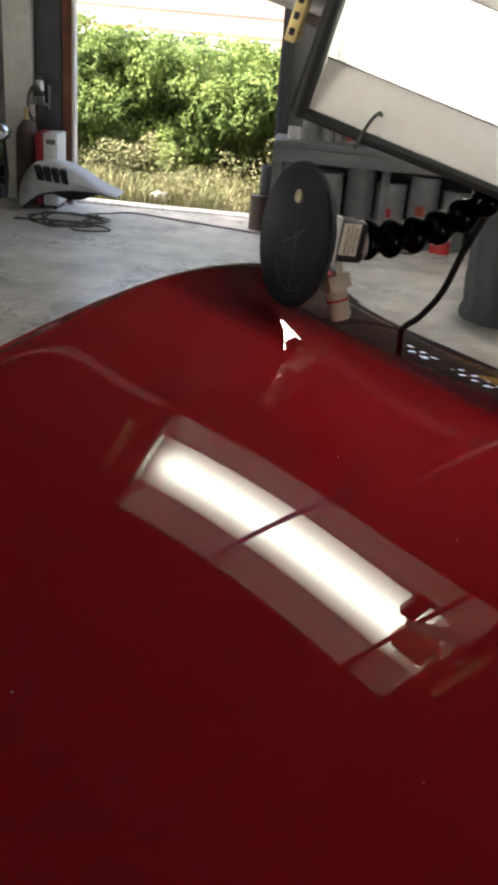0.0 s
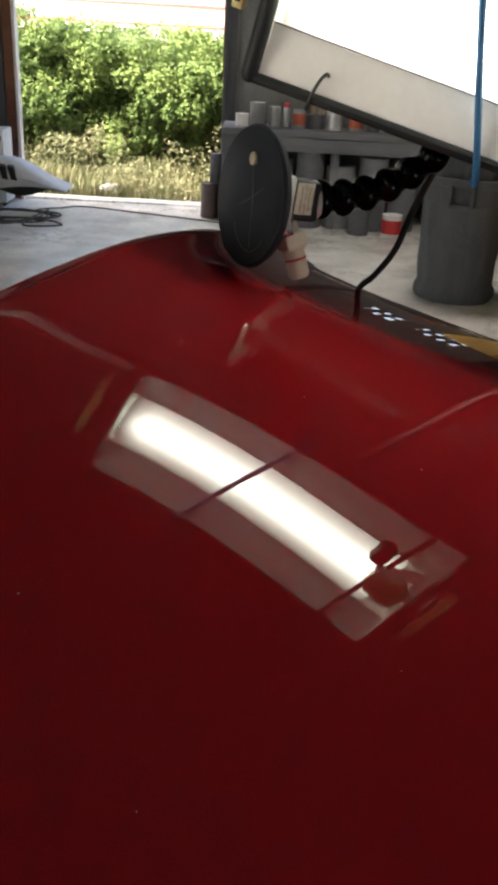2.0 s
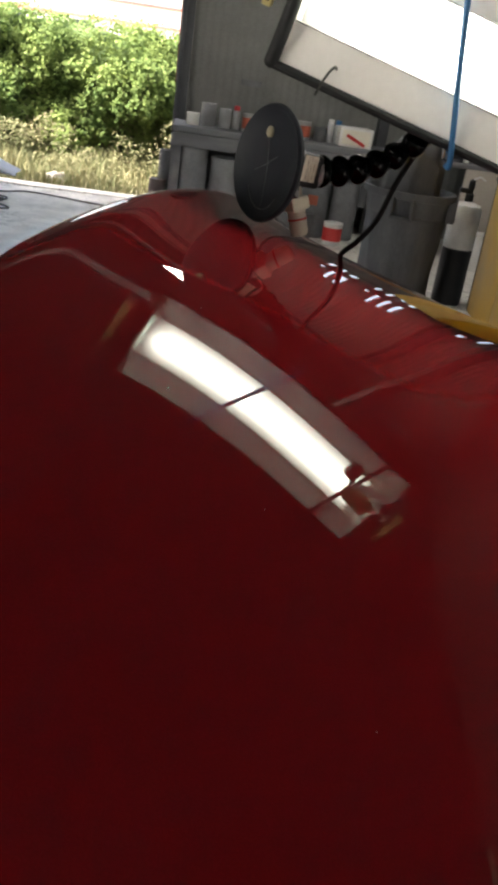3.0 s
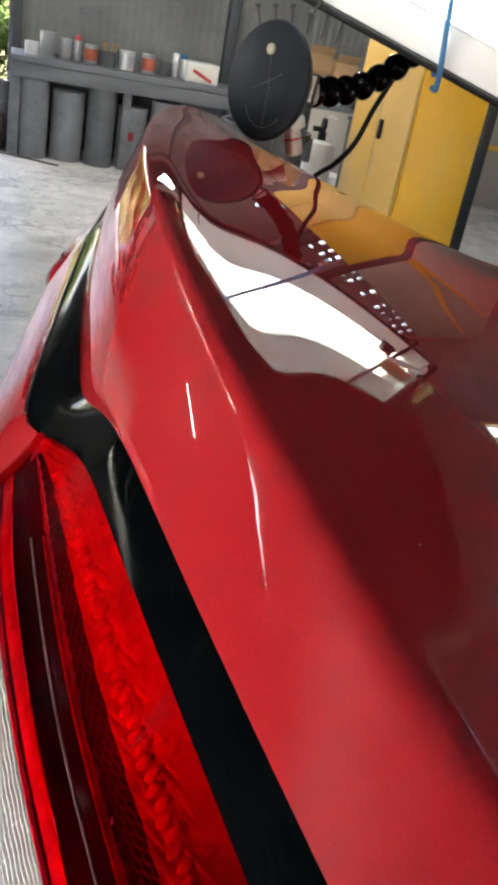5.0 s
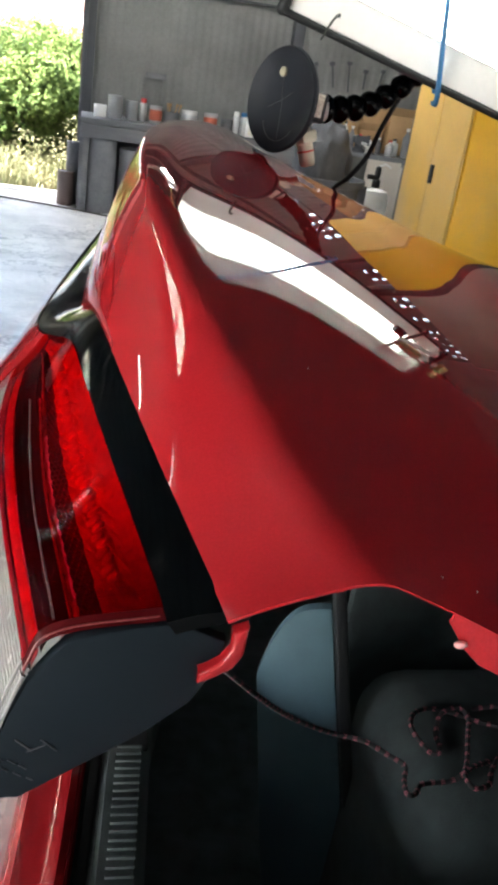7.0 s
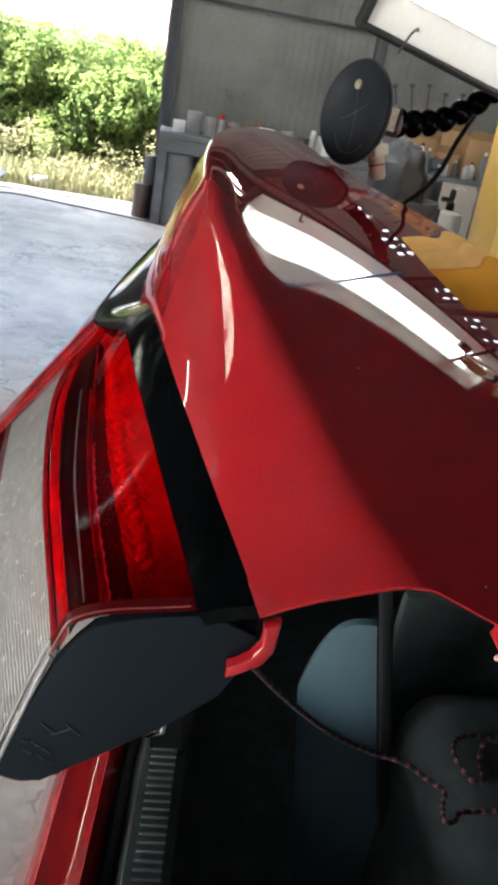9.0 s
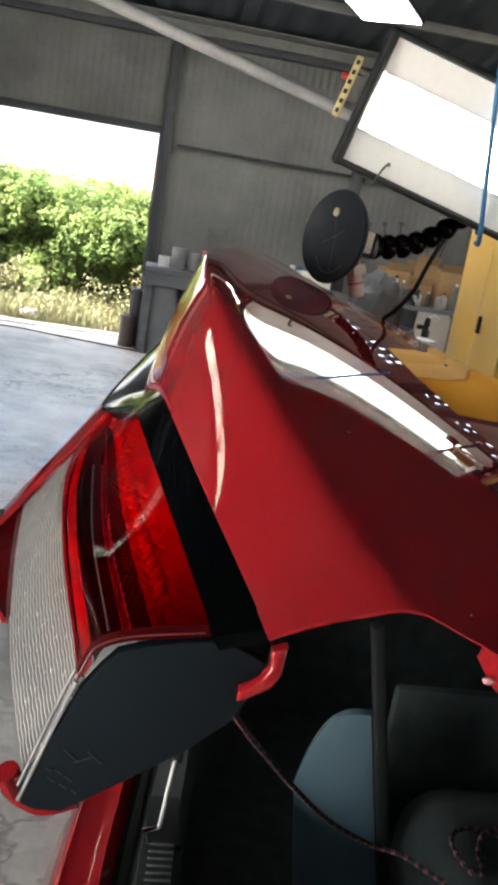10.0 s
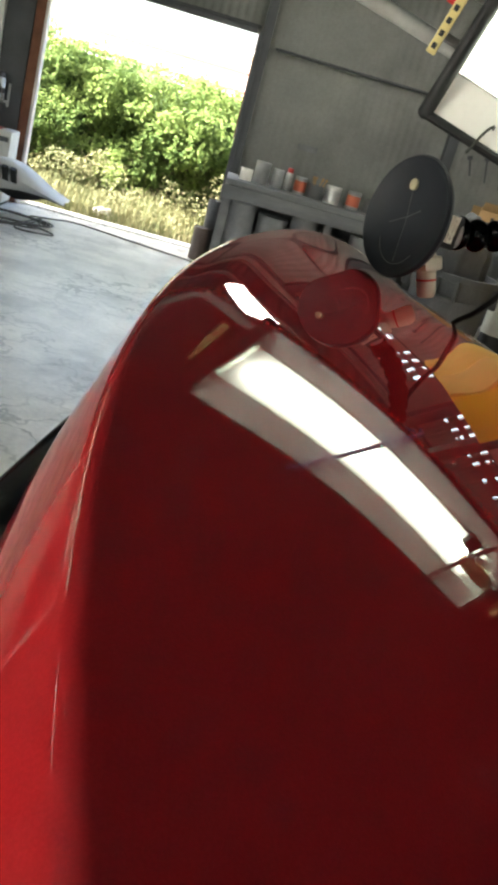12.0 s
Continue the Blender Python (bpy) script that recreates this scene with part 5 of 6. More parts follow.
    # power cord
    path = [(0.556, 1.37, 1.42), (0.54, 1.375, 1.40), (0.515, 1.38, 1.34), (0.500, 1.385, 1.29), (0.482, 1.40, 1.255), (0.470, 1.46, 1.215), (0.47, 1.60, 1.10), (0.46, 1.68, 0.6), (0.44, 1.75, 0.03), (0.5, 2.1, 0.012), (0.9, 2.6, 0.012)]
    solid("power_cord", tube_bm(smooth_path(path, 8), 0.0038, 8), RUBBER, "black power cord hanging from the lamp over the lid", "cord")


build_cup()


# ---- things of the workshop ----
def build_bench():
    b = thing("workbench", "dusty grey wooden workbench along the far wall", "workbench", pose(1.05, 8.32, 0))
    part("top", box_bm(1.94, 0.62, 0.05, 0.006, (0, 0, 0.775)), GREY_WOOD, b)
    part("apron", box_bm(1.94, 0.03, 0.11, 0.004, (0, -0.295, 0.69)), GREY_WOOD, b)
    for x in (-0.92, 0.0, 0.92):
        part("leg", box_bm(0.07, 0.07, 0.75, 0.005, (x, -0.24, 0.375)), GREY_WOOD, b)
        part("leg", box_bm(0.07, 0.07, 0.75, 0.005, (x, 0.26, 0.375)), GREY_WOOD, b)
    part("back_board", box_bm(1.94, 0.02, 0.5, 0.003, (0, 0.30, 0.45)), GREY_WOOD, b)
    part("end_board", box_bm(0.03, 0.5, 0.62, 0.004, (-0.955, 0.02, 0.32)), GREY_WOOD, b)


def drum(name, r, h, material, label, m, group="", ribs=2, category="drum"):
    t = thing(name, label, category, m, group)
    prof = [(r * 0.96, 0.0), (r, 0.01), (r, 0.03)]
    for k in range(ribs):
        z = h * (k + 1) / (ribs + 1)
        prof += [(r, z - 0.015), (r * 1.03, z), (r, z + 0.015)]
    prof += [(r, h - 0.03), (r * 1.035, h - 0.015), (r * 1.035, h)]
    part("body", lathe_bm(prof, 28), material, t)
    part("lid", lathe_bm([(r * 1.0, h), (r * 1.0, h + 0.008), (r * 0.9, h + 0.004), (r * 0.02, h + 0.004)], 28), material, t)
    return t


def can(name, r, h, material, label, m, band=None, category="can"):
    t = thing(name, label, category, m)
    part("body", lathe_bm([(r * 0.97, 0), (r, 0.004), (r, h - 0.012), (r * 1.03, h - 0.008), (r * 1.03, h - 0.002), (r * 0.93, h), (r * 0.9, h - 0.006), (r * 0.02, h - 0.006)], 22), material, t)
    if band:
        part("label", lathe_bm([(r * 1.012, h * 0.18), (r * 1.012, h * 0.78)], 22, False), band, t)
    return t


def spray_can(m, cap):
    t = thing("spray_can", "dusty spray paint can on the bench", "spray can", m, "spray cans on the bench")
    part("body", lathe_bm([(0.030, 0), (0.032, 0.004), (0.032, 0.14), (0.028, 0.155), (0.014, 0.165)], 20), TIN, t)
    part("cap", lathe_bm([(0.026, 0.155), (0.026, 0.19), (0.022, 0.195)], 20), cap, t)


def build_bench_things():
    zt = 0.80
    rng = random.Random(8)
    for i, x in enumerate((0.28, 0.57, 0.85, 1.12, 1.40, 1.68)):
        r, h = (0.125, 0.135, 0.12, 0.13, 0.125, 0.12)[i], (0.62, 0.56, 0.64, 0.52, 0.60, 0.5)[i]
        dr = drum("steel_drum", r, h, DUSTY, "dust covered grey steel drum under the bench", pose(x, 8.14 + 0.05 * (i % 2), 0, 0, 0, 40 * i), "drums under the bench")
        if i in (3, 4):
            a0 = radians(-125 - 40 * i)
            rows = [[(r * 1.008 * math.cos(a0 + 0.10 * k), r * 1.008 * math.sin(a0 + 0.10 * k), z) for k in range(8)] for z in (h * 0.48, h * 0.62)]
            part("torn_label", shell_bm([[Vector(p) for p in q] for q in rows], Vector((0, 0, 0.001))), CRIMSON if i == 3 else ORANGE, dr, "faded red label")
    can("canister", 0.055, 0.55, DUSTY, "narrow dusty grey canister beside the bench leg", pose(0.03, 8.38, 0))
    can("canister", 0.075, 0.30, CYL, "short dark canister in front of the door post", pose(-0.02, 8.30, 0))
    can("paint_can", 0.055, 0.10, WHITE_PLASTIC, "small white paint can on the bench", pose(0.24, 8.25, zt))
    can("paint_can", 0.065, 0.19, TIN, "tall tin paint can on the bench", pose(0.37, 8.32, zt))
    can("paint_can", 0.05, 0.16, TIN, "tin paint can on the bench", pose(0.52, 8.34, zt))
    can("paint_can", 0.055, 0.15, TIN, "paint can with an orange red label on the bench", pose(0.73, 8.3, zt), ORANGE)
    can("paint_can", 0.075, 0.12, DUSTY, "wide dusty can holding brushes", pose(0.87, 8.3, zt))
    for k in range(5):
        a = 1.2 * k
        solid("paint_brush", join_bm(moved(box_bm(0.012, 0.008, 0.16, 0.003, (0, 0, 0.08)), pose(0, 0, 0)), box_bm(0.022, 0.012, 0.03, 0.003, (0, 0, 0.17))), CARD, "worn paint brush standing in a can", "brush", pose(0.87 + 0.03 * math.cos(a), 8.3 + 0.03 * math.sin(a), zt + 0.01, 14 * math.sin(a), 16 * math.cos(a), 30 * k), "brushes in the can")
    can("paint_can", 0.07, 0.15, WHITE_PLASTIC, "white plastic paint pot on the bench", pose(1.03, 8.28, zt), TIN)
    can("paint_can", 0.06, 0.155, TIN, "paint can with an orange label on the bench", pose(1.22, 8.26, zt), ORANGE)
    can("paint_can", 0.055, 0.12, DUSTY, "dusty dark can on the bench", pose(1.38, 8.33, zt))
    bx = thing("parts_box", "pale printed cardboard box on the bench", "box", pose(1.68, 8.3, zt, 0, 0, 4))
    part("box", box_bm(0.30, 0.20, 0.16, 0.004, (0, 0, 0.08)), WHITE_PLASTIC, bx)
    part("panel", box_bm(0.25, 0.003, 0.12, 0.0, (0.0, -0.1005, 0.08)), PAPER, bx, "printed beige panel of the box")
    part("stripe", moved(box_bm(0.19, 0.003, 0.028), pose(0.0, -0.1020, 0.058, 0, 24, 0)), RED_BAND, bx, "red stripe across the box")
    for x, c in ((0.62, RED_BAND), (1.47, WHITE_PLASTIC), (1.54, BLUE_CORD)):
        spray_can(pose(x, 8.36, zt), c)
    # floor in front of the bench
    can("paint_can", 0.085, 0.19, WHITE_PLASTIC, "white paint can with a red mark on the floor", pose(1.56, 7.86, 0), RED_BAND)
    can("paint_can", 0.09, 0.24, DUSTY, "dusty grey can on the floor", pose(1.28, 7.9, 0))


def build_bin():
    t = thing("rubbish_bin", "dusty grey plastic rubbish bin with a full bag", "bin", pose(1.72, 6.05, 0))
    h, r0, r1 = 0.78, 0.235, 0.285
    prof = [(r0 + 0.012, 0.0), (r0 + 0.026, 0.03), (r0 + 0.022, 0.07), (r0 + 0.004, 0.10)]
    prof += [(lerp(r0 + 0.004, r1 - 0.02, k / 12), lerp(0.10, h - 0.16, k / 12)) for k in range(1, 13)]
    prof += [(r1 - 0.01, h - 0.15), (r1, h - 0.05), (r1 + 0.02, h - 0.045), (r1 + 0.022, h), (r1 - 0.005, h), (r1 - 0.012, h - 0.03)]
    body = lathe_bm(prof, 64, False)
    for v in body.verts:
        if v.co.z < h - 0.17:
            d = Vector((v.co.x, v.co.y, 0)).normalized()
            v.co += d * (0.016 * noise.noise(Vector((d.x * 3.2, d.y * 3.2, v.co.z * 2.5))) + 0.007 * noise.noise(Vector((d.x * 9, d.y * 9, v.co.z * 7))))
    part("body", body, DUSTY_BIN, t, "dented and stained grey body")
    for a in (160, 250, 340):
        m = pose(0, 0, 0, 0, 0, a)
        part("handle", moved(join_bm(box_bm(0.05, 0.15, 0.025, 0.006, (r1 + 0.015, 0, h - 0.16)), box_bm(0.05, 0.02, 0.13, 0.005, (r1 + 0.012, 0.065, h - 0.10)), box_bm(0.05, 0.02, 0.13, 0.005, (r1 + 0.012, -0.065, h - 0.10))), m), DUSTY_BIN, t)
    bag = bmesh.new()
    bmesh.ops.create_icosphere(bag, subdivisions=4, radius=1.0)
    for v in bag.verts:
        k = 1 + 0.14 * noise.noise(v.co * 2.1) + 0.10 * noise.noise(v.co * 5) + 0.04 * noise.noise(v.co * 13)
        v.co = Vector((v.co.x * 0.20 * k, v.co.y * 0.20 * k, max(-0.08, (abs(v.co.z) ** 0.7 if v.co.z > 0 else v.co.z) * 0.38 * k)))
    part("bag", bag, DUSTY_BIN, t, "dark grey rubbish bag heaped in the bin", m=pose(0, 0.02, h - 0.02))


def build_corner():
    t = thing("side_table", "cluttered dark work table in the corner", "table", pose(2.75, 8.2, 0))
    part("top", box_bm(1.1, 0.6, 0.04, 0.005, (0, 0, 0.80)), GREY_WOOD, t)
    for x in (-0.5, 0.5):
        for y in (-0.25, 0.25):
            part("leg", box_bm(0.05, 0.05, 0.78, 0.004, (x, y, 0.39)), POST, t)
    part("shelf", box_bm(1.0, 0.5, 0.03, 0.004, (0, 0, 0.30)), GREY_WOOD, t)
    part("front_panel", box_bm(0.62, 0.02, 0.62, 0.003, (0.2, -0.29, 0.47)), BEIGE_WALL, t, "dull beige board on the table's front")
    rng = random.Random(5)
    for x, y, w, d, h, a in ((2.45, 8.3, 0.26, 0.22, 0.30, 5), (2.70, 8.34, 0.30, 0.2, 0.20, -8), (2.74, 8.35, 0.24, 0.2, 0.2, 6), (2.98, 8.3, 0.22, 0.22, 0.36, 3)):
        z = 0.82 if (x, y) != (2.74, 8.35) else 1.021
        b = thing("carton", "opened brown cardboard carton on the table", "box", pose(x, y, z, 0, 0, a), "cartons on the table")
        part("box", box_bm(w, d, h, 0.003, (0, 0, h / 2)), CARD, b)
        part("flap", box_bm(w * 0.98, 0.006, 0.09, 0.001, (0, 0, 0)), CARD, b, m=pose(0, -d / 2 - 0.02, h + 0.02, 35))
    for i in range(9):
        x = 2.3 + 0.09 * i + rng.uniform(-0.02, 0.02)
        h = rng.uniform(0.12, 0.26)
        t2 = thing("bottle", "silver and white bottle on the cluttered table", "bottle", pose(x, 8.02 + rng.uniform(-0.04, 0.06), 0.82), "bottles on the table")
        r = rng.uniform(0.025, 0.04)
        part("body", lathe_bm([(r * 0.9, 0), (r, 0.006), (r, h * 0.68), (r * 0.4, h * 0.82), (r * 0.4, h * 0.9)], 16), (TIN, WHITE_PLASTIC, DUSTY)[i % 3], t2)
        part("cap", lathe_bm([(r * 0.45, h * 0.9), (r * 0.45, h), (r * 0.38, h * 1.01)], 14), (RED_BAND, SATIN_BLACK, WHITE_PLASTIC)[i % 3], t2)
    v = thing("bench_vice", "dark steel bench vice at the table's edge", "vice", pose(2.55, 7.97, 0.82))
    part("base", lathe_bm([(0.06, -0.0), (0.06, 0.03), (0.04, 0.05), (0.04, 0.08)], 18), POST, v)
    part("jaw", box_bm(0.13, 0.07, 0.06, 0.008, (0, 0, 0.11)), POST, v)
    part("jaw", box_bm(0.13, 0.03, 0.08, 0.006, (0, -0.08, 0.11)), POST, v)
    part("screw", tube_bm([Vector((0, -0.05, 0.09)), Vector((0, -0.12, 0.09)), Vector((0, -0.2, 0.09))], 0.013, 12), STEEL, v)
    can("bucket", 0.15, 0.30, WHITE_PLASTIC, "white plastic bucket on the floor", pose(2.78, 7.55, 0), category="bucket")
    c = thing("canister", "tall canister with a white top half on the floor", "canister", pose(2.19, 6.25, 0))
    part("body", lathe_bm([(0.10, 0), (0.105, 0.01), (0.105, 0.40)], 24), SATIN_BLACK, c)
    part("upper", lathe_bm([(0.107, 0.40), (0.107, 0.66), (0.09, 0.70), (0.03, 0.72)], 24), WHITE_PLASTIC, c)
    part("neck", lathe_bm([(0.03, 0.70), (0.03, 0.77), (0.02, 0.78)], 14), SATIN_BLACK, c)
    part("pump_head", join_bm(box_bm(0.09, 0.035, 0.035, 0.008, (-0.03, 0, 0.79)), lathe_bm([(0.020, 0.80), (0.024, 0.81), (0.020, 0.86), (0.008, 0.87)], 16)), SATIN_BLACK, c, "black pump head on the canister")
    part("lever", tube_bm([Vector((0.0, 0, 0.865)), Vector((0.04, -0.02, 0.89)), Vector((0.08, -0.03, 0.87))], 0.006, 8), STEEL, c)
    d = thing("plastic_crate", "dark blue grey plastic crate on end beside the cabinet", "crate", pose(2.42, 5.98, 0))
    part("shell", box_bm(0.22, 0.28, 0.90, 0.012, (0, 0, 0.45)), POST, d)
    part("rim", box_bm(0.235, 0.295, 0.03, 0.006, (0, 0, 0.905)), POST, d)
    # pegged tools on the wall
    for i in range(6):
        x = 2.25 + 0.16 * i
        h = 0.16 + 0.05 * (i % 3)
        solid("hand_tool", join_bm(box_bm(0.018, 0.014, h, 0.004, (0, 0, 0)), box_bm(0.05, 0.02, 0.035, 0.006, (0, 0, h / 2))), POST, "old hand tool hanging on the wall", "tool", pose(x, 8.755, 1.42, 0, 6 * (i - 3), 0), "tools on the wall")


def build_cabinet():
    x0, y0, y1, dp, h = 2.20, 4.86, 5.74, 0.42, 1.62
    c = thing("steel_cabinet", "yellow enamelled steel cabinet with worn tan doors", "cabinet", pose(x0, y0, 0))
    part("body", box_bm(dp, y1 - y0, h - 0.06, 0.006, (dp / 2 + 0.01, (y1 - y0) / 2, 0.06 + (h - 0.06) / 2)), YELLOW, c, "bright yellow cabinet body")
    part("plinth", box_bm(dp - 0.04, y1 - y0 - 0.04, 0.06, 0.0, (dp / 2 + 0.02, (y1 - y0) / 2, 0.03)), POST, c)
    for k in (0, 1):
        w = (y1 - y0) / 2
        d = part("door", box_bm(0.022, w - 0.008, h - 0.10, 0.005, (-0.004, w * (k + 0.5), 0.08 + (h - 0.10) / 2)), TAN, c, "scuffed tan yellow cabinet door")
        if k == 0:
            part("handle", box_bm(0.02, 0.035, 0.11, 0.006, (-0.022, w - 0.06, 0.95)), SATIN_BLACK, d, "black recessed handle")


def build_post():
    # post put in for the dark strip right of the cabinet, bolts invented
    p = thing("dark_strip_post", "added black post filling the dark strip beside the cabinet", "post", pose(2.70, 4.98, 0), kind="structure")
    part("shaft", box_bm(0.09, 0.09, 3.20, 0.006, (0, 0, 1.62)), SATIN_BLACK, p)
    part("base_plate", box_bm(0.18, 0.18, 0.012, 0.002, (0, 0, 0.012)), SATIN_BLACK, p)
    for x in (-0.07, 0.07):
        for y in (-0.07, 0.07):
            part("anchor_bolt", lathe_bm([(0.011, 0.018), (0.011, 0.030), (0.006, 0.031), (0.006, 0.045)], 8), STEEL, p, m=Matrix.Translation((x, y, 0)))


def build_left_side():
    # bumper cover on the floor by the doorway
    t = thing("bumper_cover", "pale grey primed bumper cover propped on the floor", "bumper", pose(-1.75, 8.05, 0))
    low = ((0.0, 0.01), (0.12, 0.09), (0.25, 0.165), (0.5, 0.215), (0.75, 0.215), (1.0, 0.165))
    high = ((0.0, 0.25), (0.10, 0.375), (0.20, 0.43), (0.32, 0.45), (0.5, 0.445), (0.65, 0.385), (0.8, 0.29), (1.0, 0.185))
    rows = []
    for i in range(33):
        f = i / 32
        x, lo, hi = -0.38 + 0.86 * f, track(low, f), track(high, f)
        y = 0.20 * (2 * f - 0.9) ** 2
        gap = hi - lo
        rows.append([Vector((x, y - 0.02, lo)), Vector((x, y - 0.06, lo + 0.12 * gap)), Vector((x, y - 0.09, lo + 0.45 * gap)), Vector((x, y - 0.075, lo + 0.75 * gap)), Vector((x, y - 0.03, lo + 0.95 * gap)), Vector((x, y + 0.03, hi)), Vector((x, y + 0.14, hi - 0.01)), Vector((x, y + 0.22, hi - 0.05 * gap))])
    part("skin", shell_bm(rows, Vector((0, 0.006, -0.004))), PRIMER, t, "pale grey primed skin")
    for k in range(4):
        part("vent", moved(prism_bm([(0.0, 0.0), (0.050, -0.006), (0.028, 0.108), (-0.020, 0.114)], 0.05, "y"), pose(-0.160 + 0.072 * k, -0.102 + 0.004 * k, 0.305 - 0.006 * k, 14, 0, 0)), RUBBER, t, "black vent slot" if k == 0 else "")
    # ribbon coloured black for the dark of the open underside
    rows = []
    for i in range(21):
        f = lerp(0.34, 1.0, i / 20)
        y = 0.20 * (2 * f - 0.9) ** 2
        lo = track(low, f)
        rows.append([Vector((-0.38 + 0.86 * f, y + 0.01, lo + 0.01)), Vector((-0.38 + 0.86 * f, y + 0.05, max(0.03, lo - 0.075 * math.sin(math.pi * min(1.0, 1.35 * i / 20)) - 0.012)))])
    part("dark_recess_ribbon", shell_bm(rows, Vector((0, 0.006, 0))), RUBBER, t, "black ribbon put in for the dark recess under the bumper")
    part("lower_lip", tube_bm([Vector((-0.38 + 0.86 * f, 0.20 * (2 * f - 0.9) ** 2 - 0.015, max(0.012, track(low, f) - 0.004))) for f in [k / 24 for k in range(25)]], 0.011, 8), SATIN_BLACK, t)
    # hoses
    rng = random.Random(12)
    for k in range(2):
        pts = [(-2.05 + 0.3 * k, 7.72, 0.012)]
        for i in range(16):
            a = 0.9 * i
            pts.append((-1.64 + 0.06 * k + (0.20 + 0.16 * rng.random()) * math.cos(a), 7.84 + (0.18 + 0.16 * rng.random()) * math.sin(a), 0.012 + 0.006 * (i % 4)))
        pts += [(-1.35, 8.3, 0.012), (-1.15, 8.42, 0.012), (-0.6, 8.25, 0.012), (0.0, 8.05 - 0.1 * k, 0.012), (0.5 + 0.2 * k, 7.8, 0.012)] if k == 0 else [(-1.5, 7.5, 0.012), (-1.2, 7.55, 0.012), (-1.3, 7.7, 0.012), (-1.45, 7.72, 0.012)]
        solid("air_hose", tube_bm(smooth_path(pts, 6), 0.0075, 8), HOSE, "coiled dark rubber air hose on the floor", "hose")
    w = thing("welder", "white and crimson welding machine by the doorway", "welder", pose(-1.93, 8.45, 0))
    part("case", box_bm(0.13, 0.30, 0.62, 0.01, (0.035, 0, 0.34)), WHITE_PLASTIC, w)
    part("side_panel", box_bm(0.06, 0.302, 0.62, 0.006, (-0.068, 0, 0.34)), CRIMSON, w, "crimson side panel")
    part("display", box_bm(0.08, 0.006, 0.04, 0.0, (0.04, -0.152, 0.58)), DUSTY, w)
    for x in (-0.06, 0.07):
        part("foot", box_bm(0.03, 0.28, 0.03, 0.004, (x, 0, 0.015)), SATIN_BLACK, w)
    g = thing("gas_bottle", "brown steel gas bottle with a regulator", "gas bottle", pose(-2.16, 8.5, 0))
    part("body", lathe_bm([(0.09, 0), (0.10, 0.02), (0.10, 0.58), (0.085, 0.66), (0.045, 0.71), (0.03, 0.73)], 28), CYL, g)
    part("valve", lathe_bm([(0.02, 0.73), (0.02, 0.80), (0.03, 0.81), (0.03, 0.83)], 16), BRASS, g)
    e = thing("hose_reel", "grey wall canister with looped hose", "canister", pose(-2.10, 8.60, 0.80))
    part("canister", lathe_bm([(0.03, 0.06), (0.045, 0.07), (0.045, 0.24), (0.03, 0.27), (0.01, 0.28)], 20), TIN, e, m=pose(0.03, 0, 0))
    part("band", lathe_bm([(0.0465, 0.13), (0.0465, 0.175)], 20, False), RUBBER, e, "black band round the canister", m=pose(0.03, 0, 0))
    part("cap", lathe_bm([(0.034, 0.262), (0.040, 0.27), (0.036, 0.30), (0.012, 0.31)], 20), POST, e, "dark cap of the canister", m=pose(0.03, 0, 0))
    loops = []
    for k in range(3):
        loops.append(tube_bm([Vector(((0.045 + 0.012 * k) * math.cos(a) - 0.01 + 0.012 * k, -0.05 - 0.012 * k, 0.06 + (0.12 + 0.02 * k) * math.sin(a))) for a in [2 * math.pi * i / 24 for i in range(25)]], 0.007, 8))
    part("hose", join_bm(*loops), HOSE, e, "dark looped hose")
    part("bracket", box_bm(0.20, 0.06, 0.02, 0.003, (0, 0.06, 0.06)), STEEL, e)
    part("bracket", box_bm(0.02, 0.06, 0.20, 0.003, (0.09, 0.12, 0.12)), STEEL, e)
    solid("wall_pier", box_bm(0.26, 0.10, 2.9, 0.008, (-2.275, 8.70, 1.45)), WHITE_PLASTIC, "pale painted pier beside the doorway", "wall", kind="structure")
    # nose of a dark car parked inside
    c = thing("parked_car", "dark parked car with a bright headlamp", "car", pose(-2.80, 6.85, 0, 0, 0, 12))
    rows = []
    for i in range(15):
        a = math.pi * i / 14
        bx, by = 0.86 * math.cos(a) * (1 if a < 1.57 else 1), 0.55 * math.sin(a)
        rows.append([Vector((bx * 1.0, 0.8 + 0.0 * by - by * 0 + (-by + 0.0), 0.18)), Vector((bx * 1.02, 0.8 - by * 1.05, 0.35)), Vector((bx * 1.0, 0.8 - by, 0.55)), Vector((bx * 0.96, 0.85 - by * 0.9, 0.68)), Vector((bx * 0.8, 1.0 - by * 0.55, 0.78)), Vector((0, 1.15, 0.82))])
    part("nose", shell_bm(rows, Vector((0, 0.01, -0.01))), GLOSS_BLACK, c)
    hl = bmesh.new()
    bmesh.ops.create_icosphere(hl, subdivisions=3, radius=1.0, matrix=Matrix.Diagonal((0.15, 0.10, 0.085, 1)))
    part("headlamp", hl, CLEAR_LENS, c, "clear headlamp lens", m=pose(0.80, 0.46, 0.72, 0, 0, 30))
    hl = bmesh.new()
    bmesh.ops.create_icosphere(hl, subdivisions=3, radius=1.0, matrix=Matrix.Diagonal((0.13, 0.08, 0.07, 1)))
    part("lamp_bowl", hl, CHROME, c, m=pose(0.80, 0.47, 0.72, 0, 0, 30))


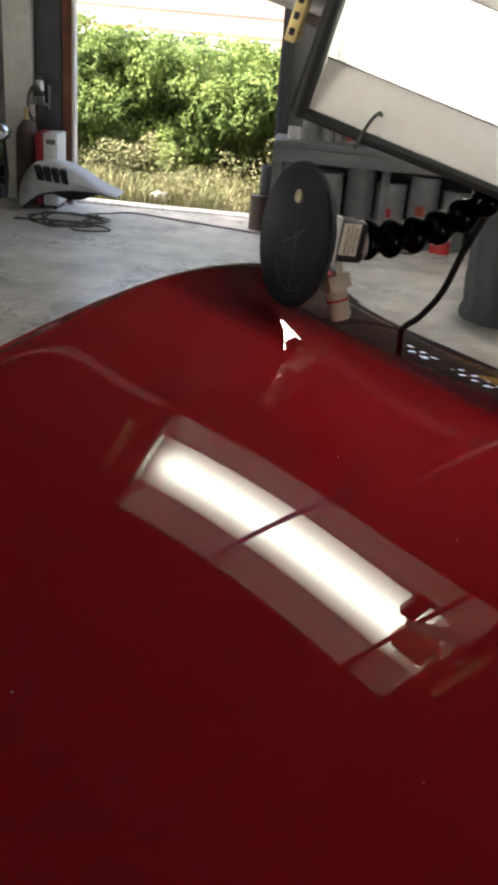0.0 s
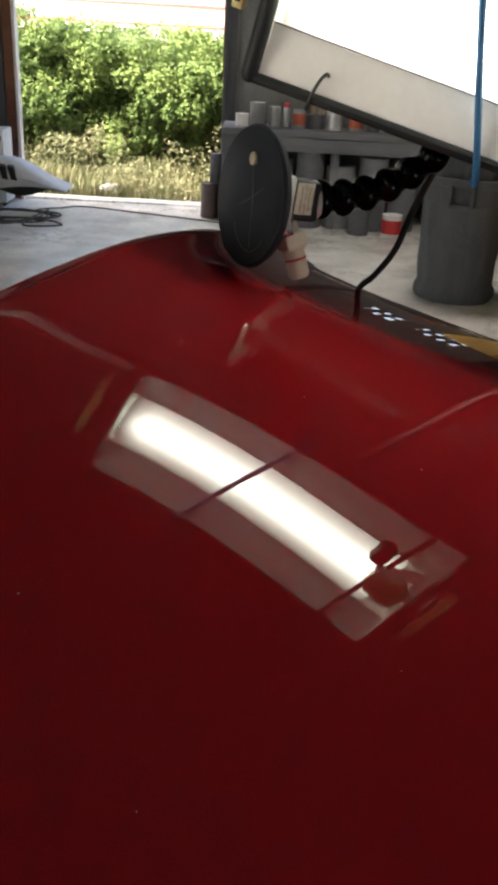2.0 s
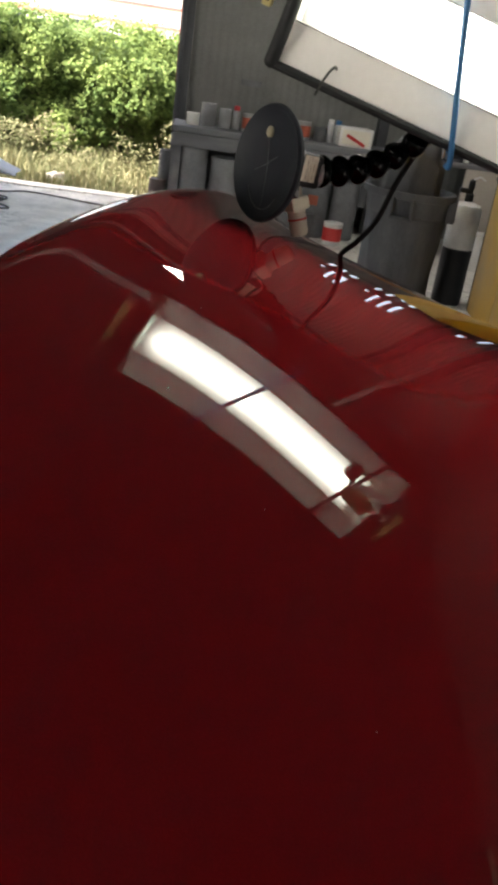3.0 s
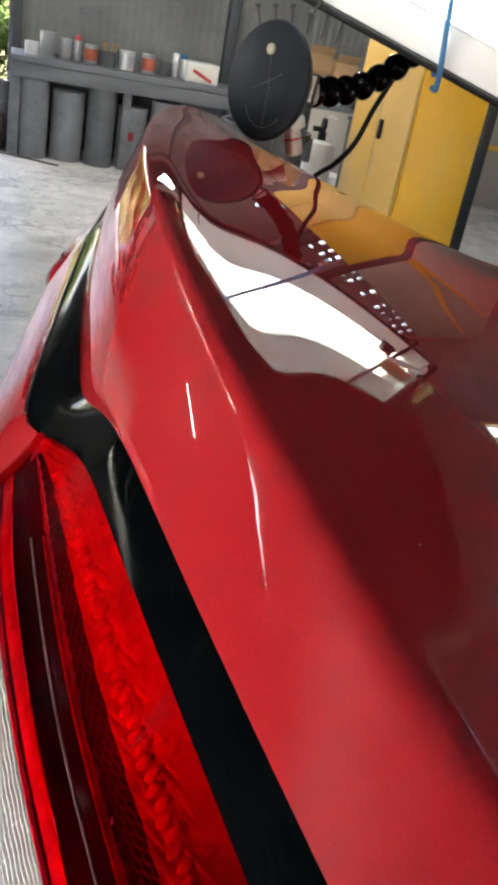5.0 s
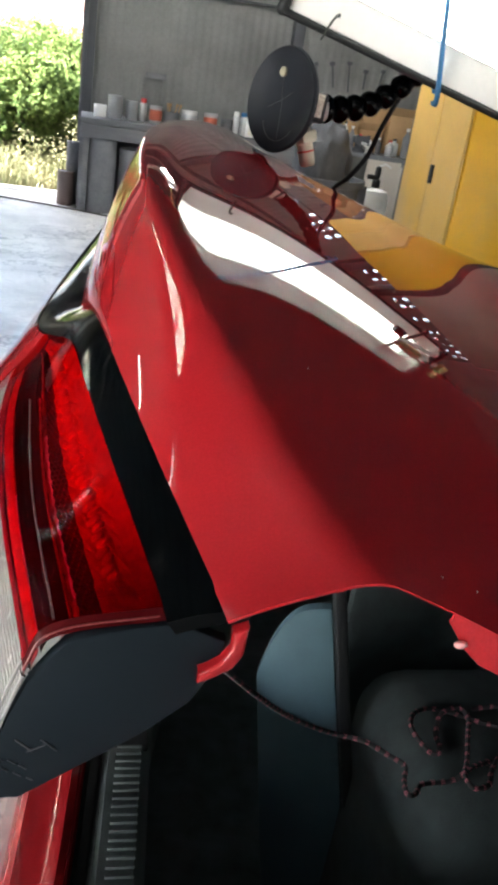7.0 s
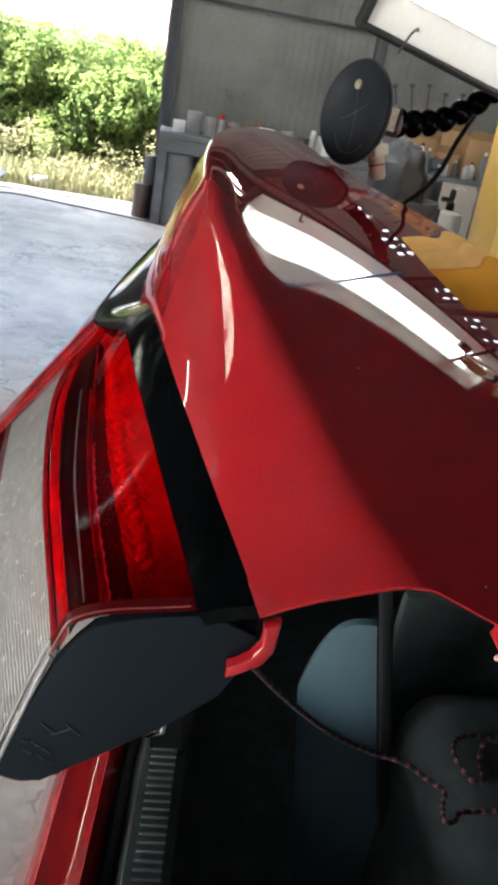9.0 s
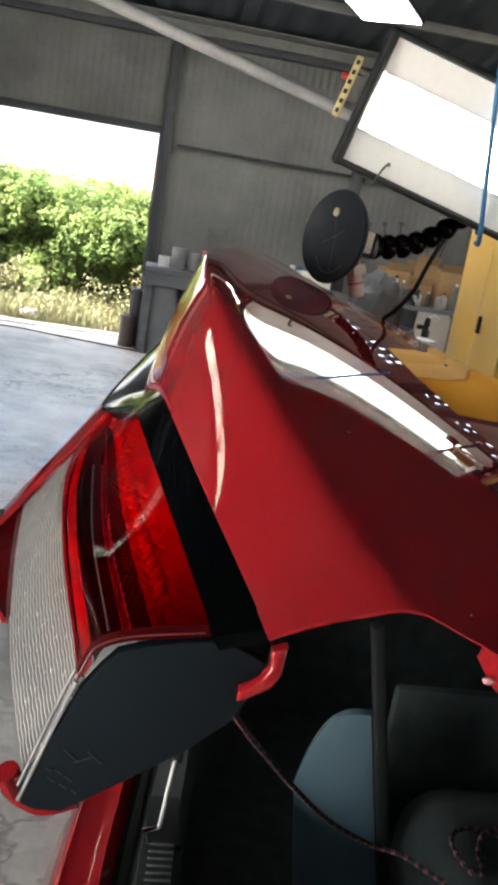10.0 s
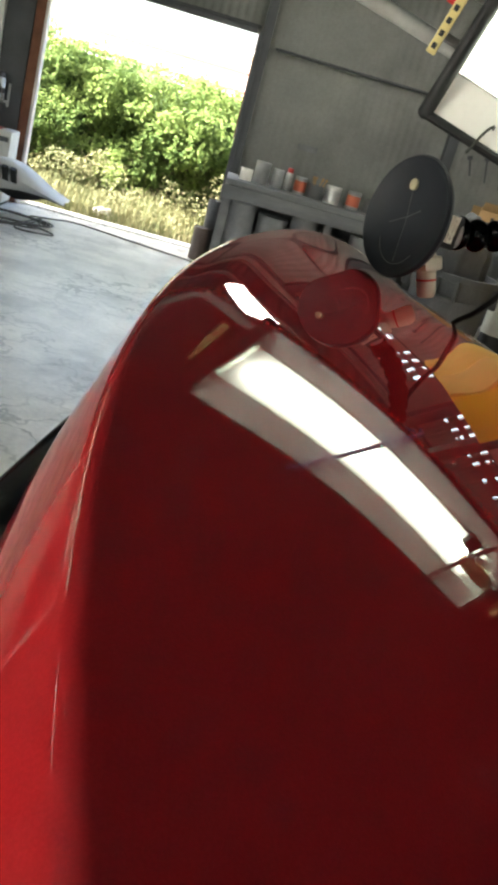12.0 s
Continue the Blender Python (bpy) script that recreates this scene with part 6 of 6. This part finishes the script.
def build_ceiling_lamps():
    m = frame_of((0.57, -0.30, 0.0), (0.13, 0.72, 0.0), (1.46, 6.42, 2.89))
    t = thing("ceiling_lamp", "bright rectangular panel lamp under the roof", "lamp", m)
    part("housing", box_bm(0.47, 0.66, 0.03, 0.006, (0, 0, 0.022)), POST, t)
    part("panel", box_bm(0.43, 0.62, 0.008, 0.002, (0, 0, 0.0)), LED_GLOW, t, "glowing white panel")
    for y in (-0.15, 0.15):
        part("hanger", box_bm(0.02, 0.02, 0.34, 0.003, (0, y, 0.20)), STEEL, t)


    # lamp added out of view, gives a thin streak on the lid's rear face
    t = thing("tube_lamp", "unseen tube lamp added for a streak on the lid", "lamp", pose(-4.93, 4.6, 2.25))
    part("fitting", box_bm(0.06, 1.30, 0.05, 0.006, (0, 0, 0)), WHITE_HOOD, t)
    part("tube", moved(lathe_bm([(0.013, 0.0), (0.013, 1.2)], 12), pose(0.05, 0.6, 0, 90, 0, 0)), TUBE_GLOW, t, "glowing tube")


def build_rope():
    path = [(0.140, 0.488, 1.070), (0.157, 0.503, 1.040), (0.172, 0.528, 1.012), (0.187, 0.545, 0.988), (0.232, 0.585, 0.925), (0.289, 0.640, 0.850), (0.342, 0.672, 0.803), (0.378, 0.668, 0.795)]
    turns = [(0.401, 0.655), (0.413, 0.641), (0.406, 0.623), (0.4, 0.604), (0.403, 0.599), (0.413, 0.607), (0.422, 0.617), (0.453, 0.62), (0.468, 0.624), (0.48, 0.632), (0.501, 0.643), (0.518, 0.646), (0.53, 0.662), (0.539, 0.682), (0.513, 0.696), (0.503, 0.71), (0.475, 0.721), (0.455, 0.718), (0.44, 0.7), (0.436, 0.68), (0.447, 0.657), (0.459, 0.661), (0.463, 0.684), (0.474, 0.703), (0.498, 0.712), (0.506, 0.701), (0.495, 0.677), (0.478, 0.64), (0.465, 0.618), (0.468, 0.602), (0.488, 0.61), (0.5, 0.629), (0.532, 0.666), (0.546, 0.696), (0.545, 0.714), (0.516, 0.716)]
    coil = [(x, y, 0.7885 + 0.005 * (i % 5 > 2) + (0.004 if i > 22 else 0.0)) for i, (x, y) in enumerate(turns)]
    pts = smooth_path(path + coil, 10)
    t = thing("rope", "thin black rope with red flecks tying the boot lid", "rope", pose(0.140, 0.488, 1.070))
    off = Vector((-0.140, -0.488, -1.070))
    pts = [p + off for p in pts]
    part("cord", tube_bm(pts, 0.0024, 8), ROPE, t)
    fl, gone = [], 0.0
    for i in range(2, len(pts) - 1):
        gone += (pts[i] - pts[i - 1]).length
        if gone > 0.010:
            gone = 0.0
            d = (pts[i + 1] - pts[i]).normalized()
            fl.append(tube_bm([pts[i] - d * 0.002, pts[i], pts[i] + d * 0.002], 0.00248, 6))
    tagged(part("fleck_weave", join_bm(*fl), ROPE_FLECK, t, "red flecks woven into the rope"), kind="stuff")


build_bench()
build_bench_things()
build_bin()
build_corner()
build_cabinet()
build_post()
build_left_side()
build_ceiling_lamps()
build_rope()
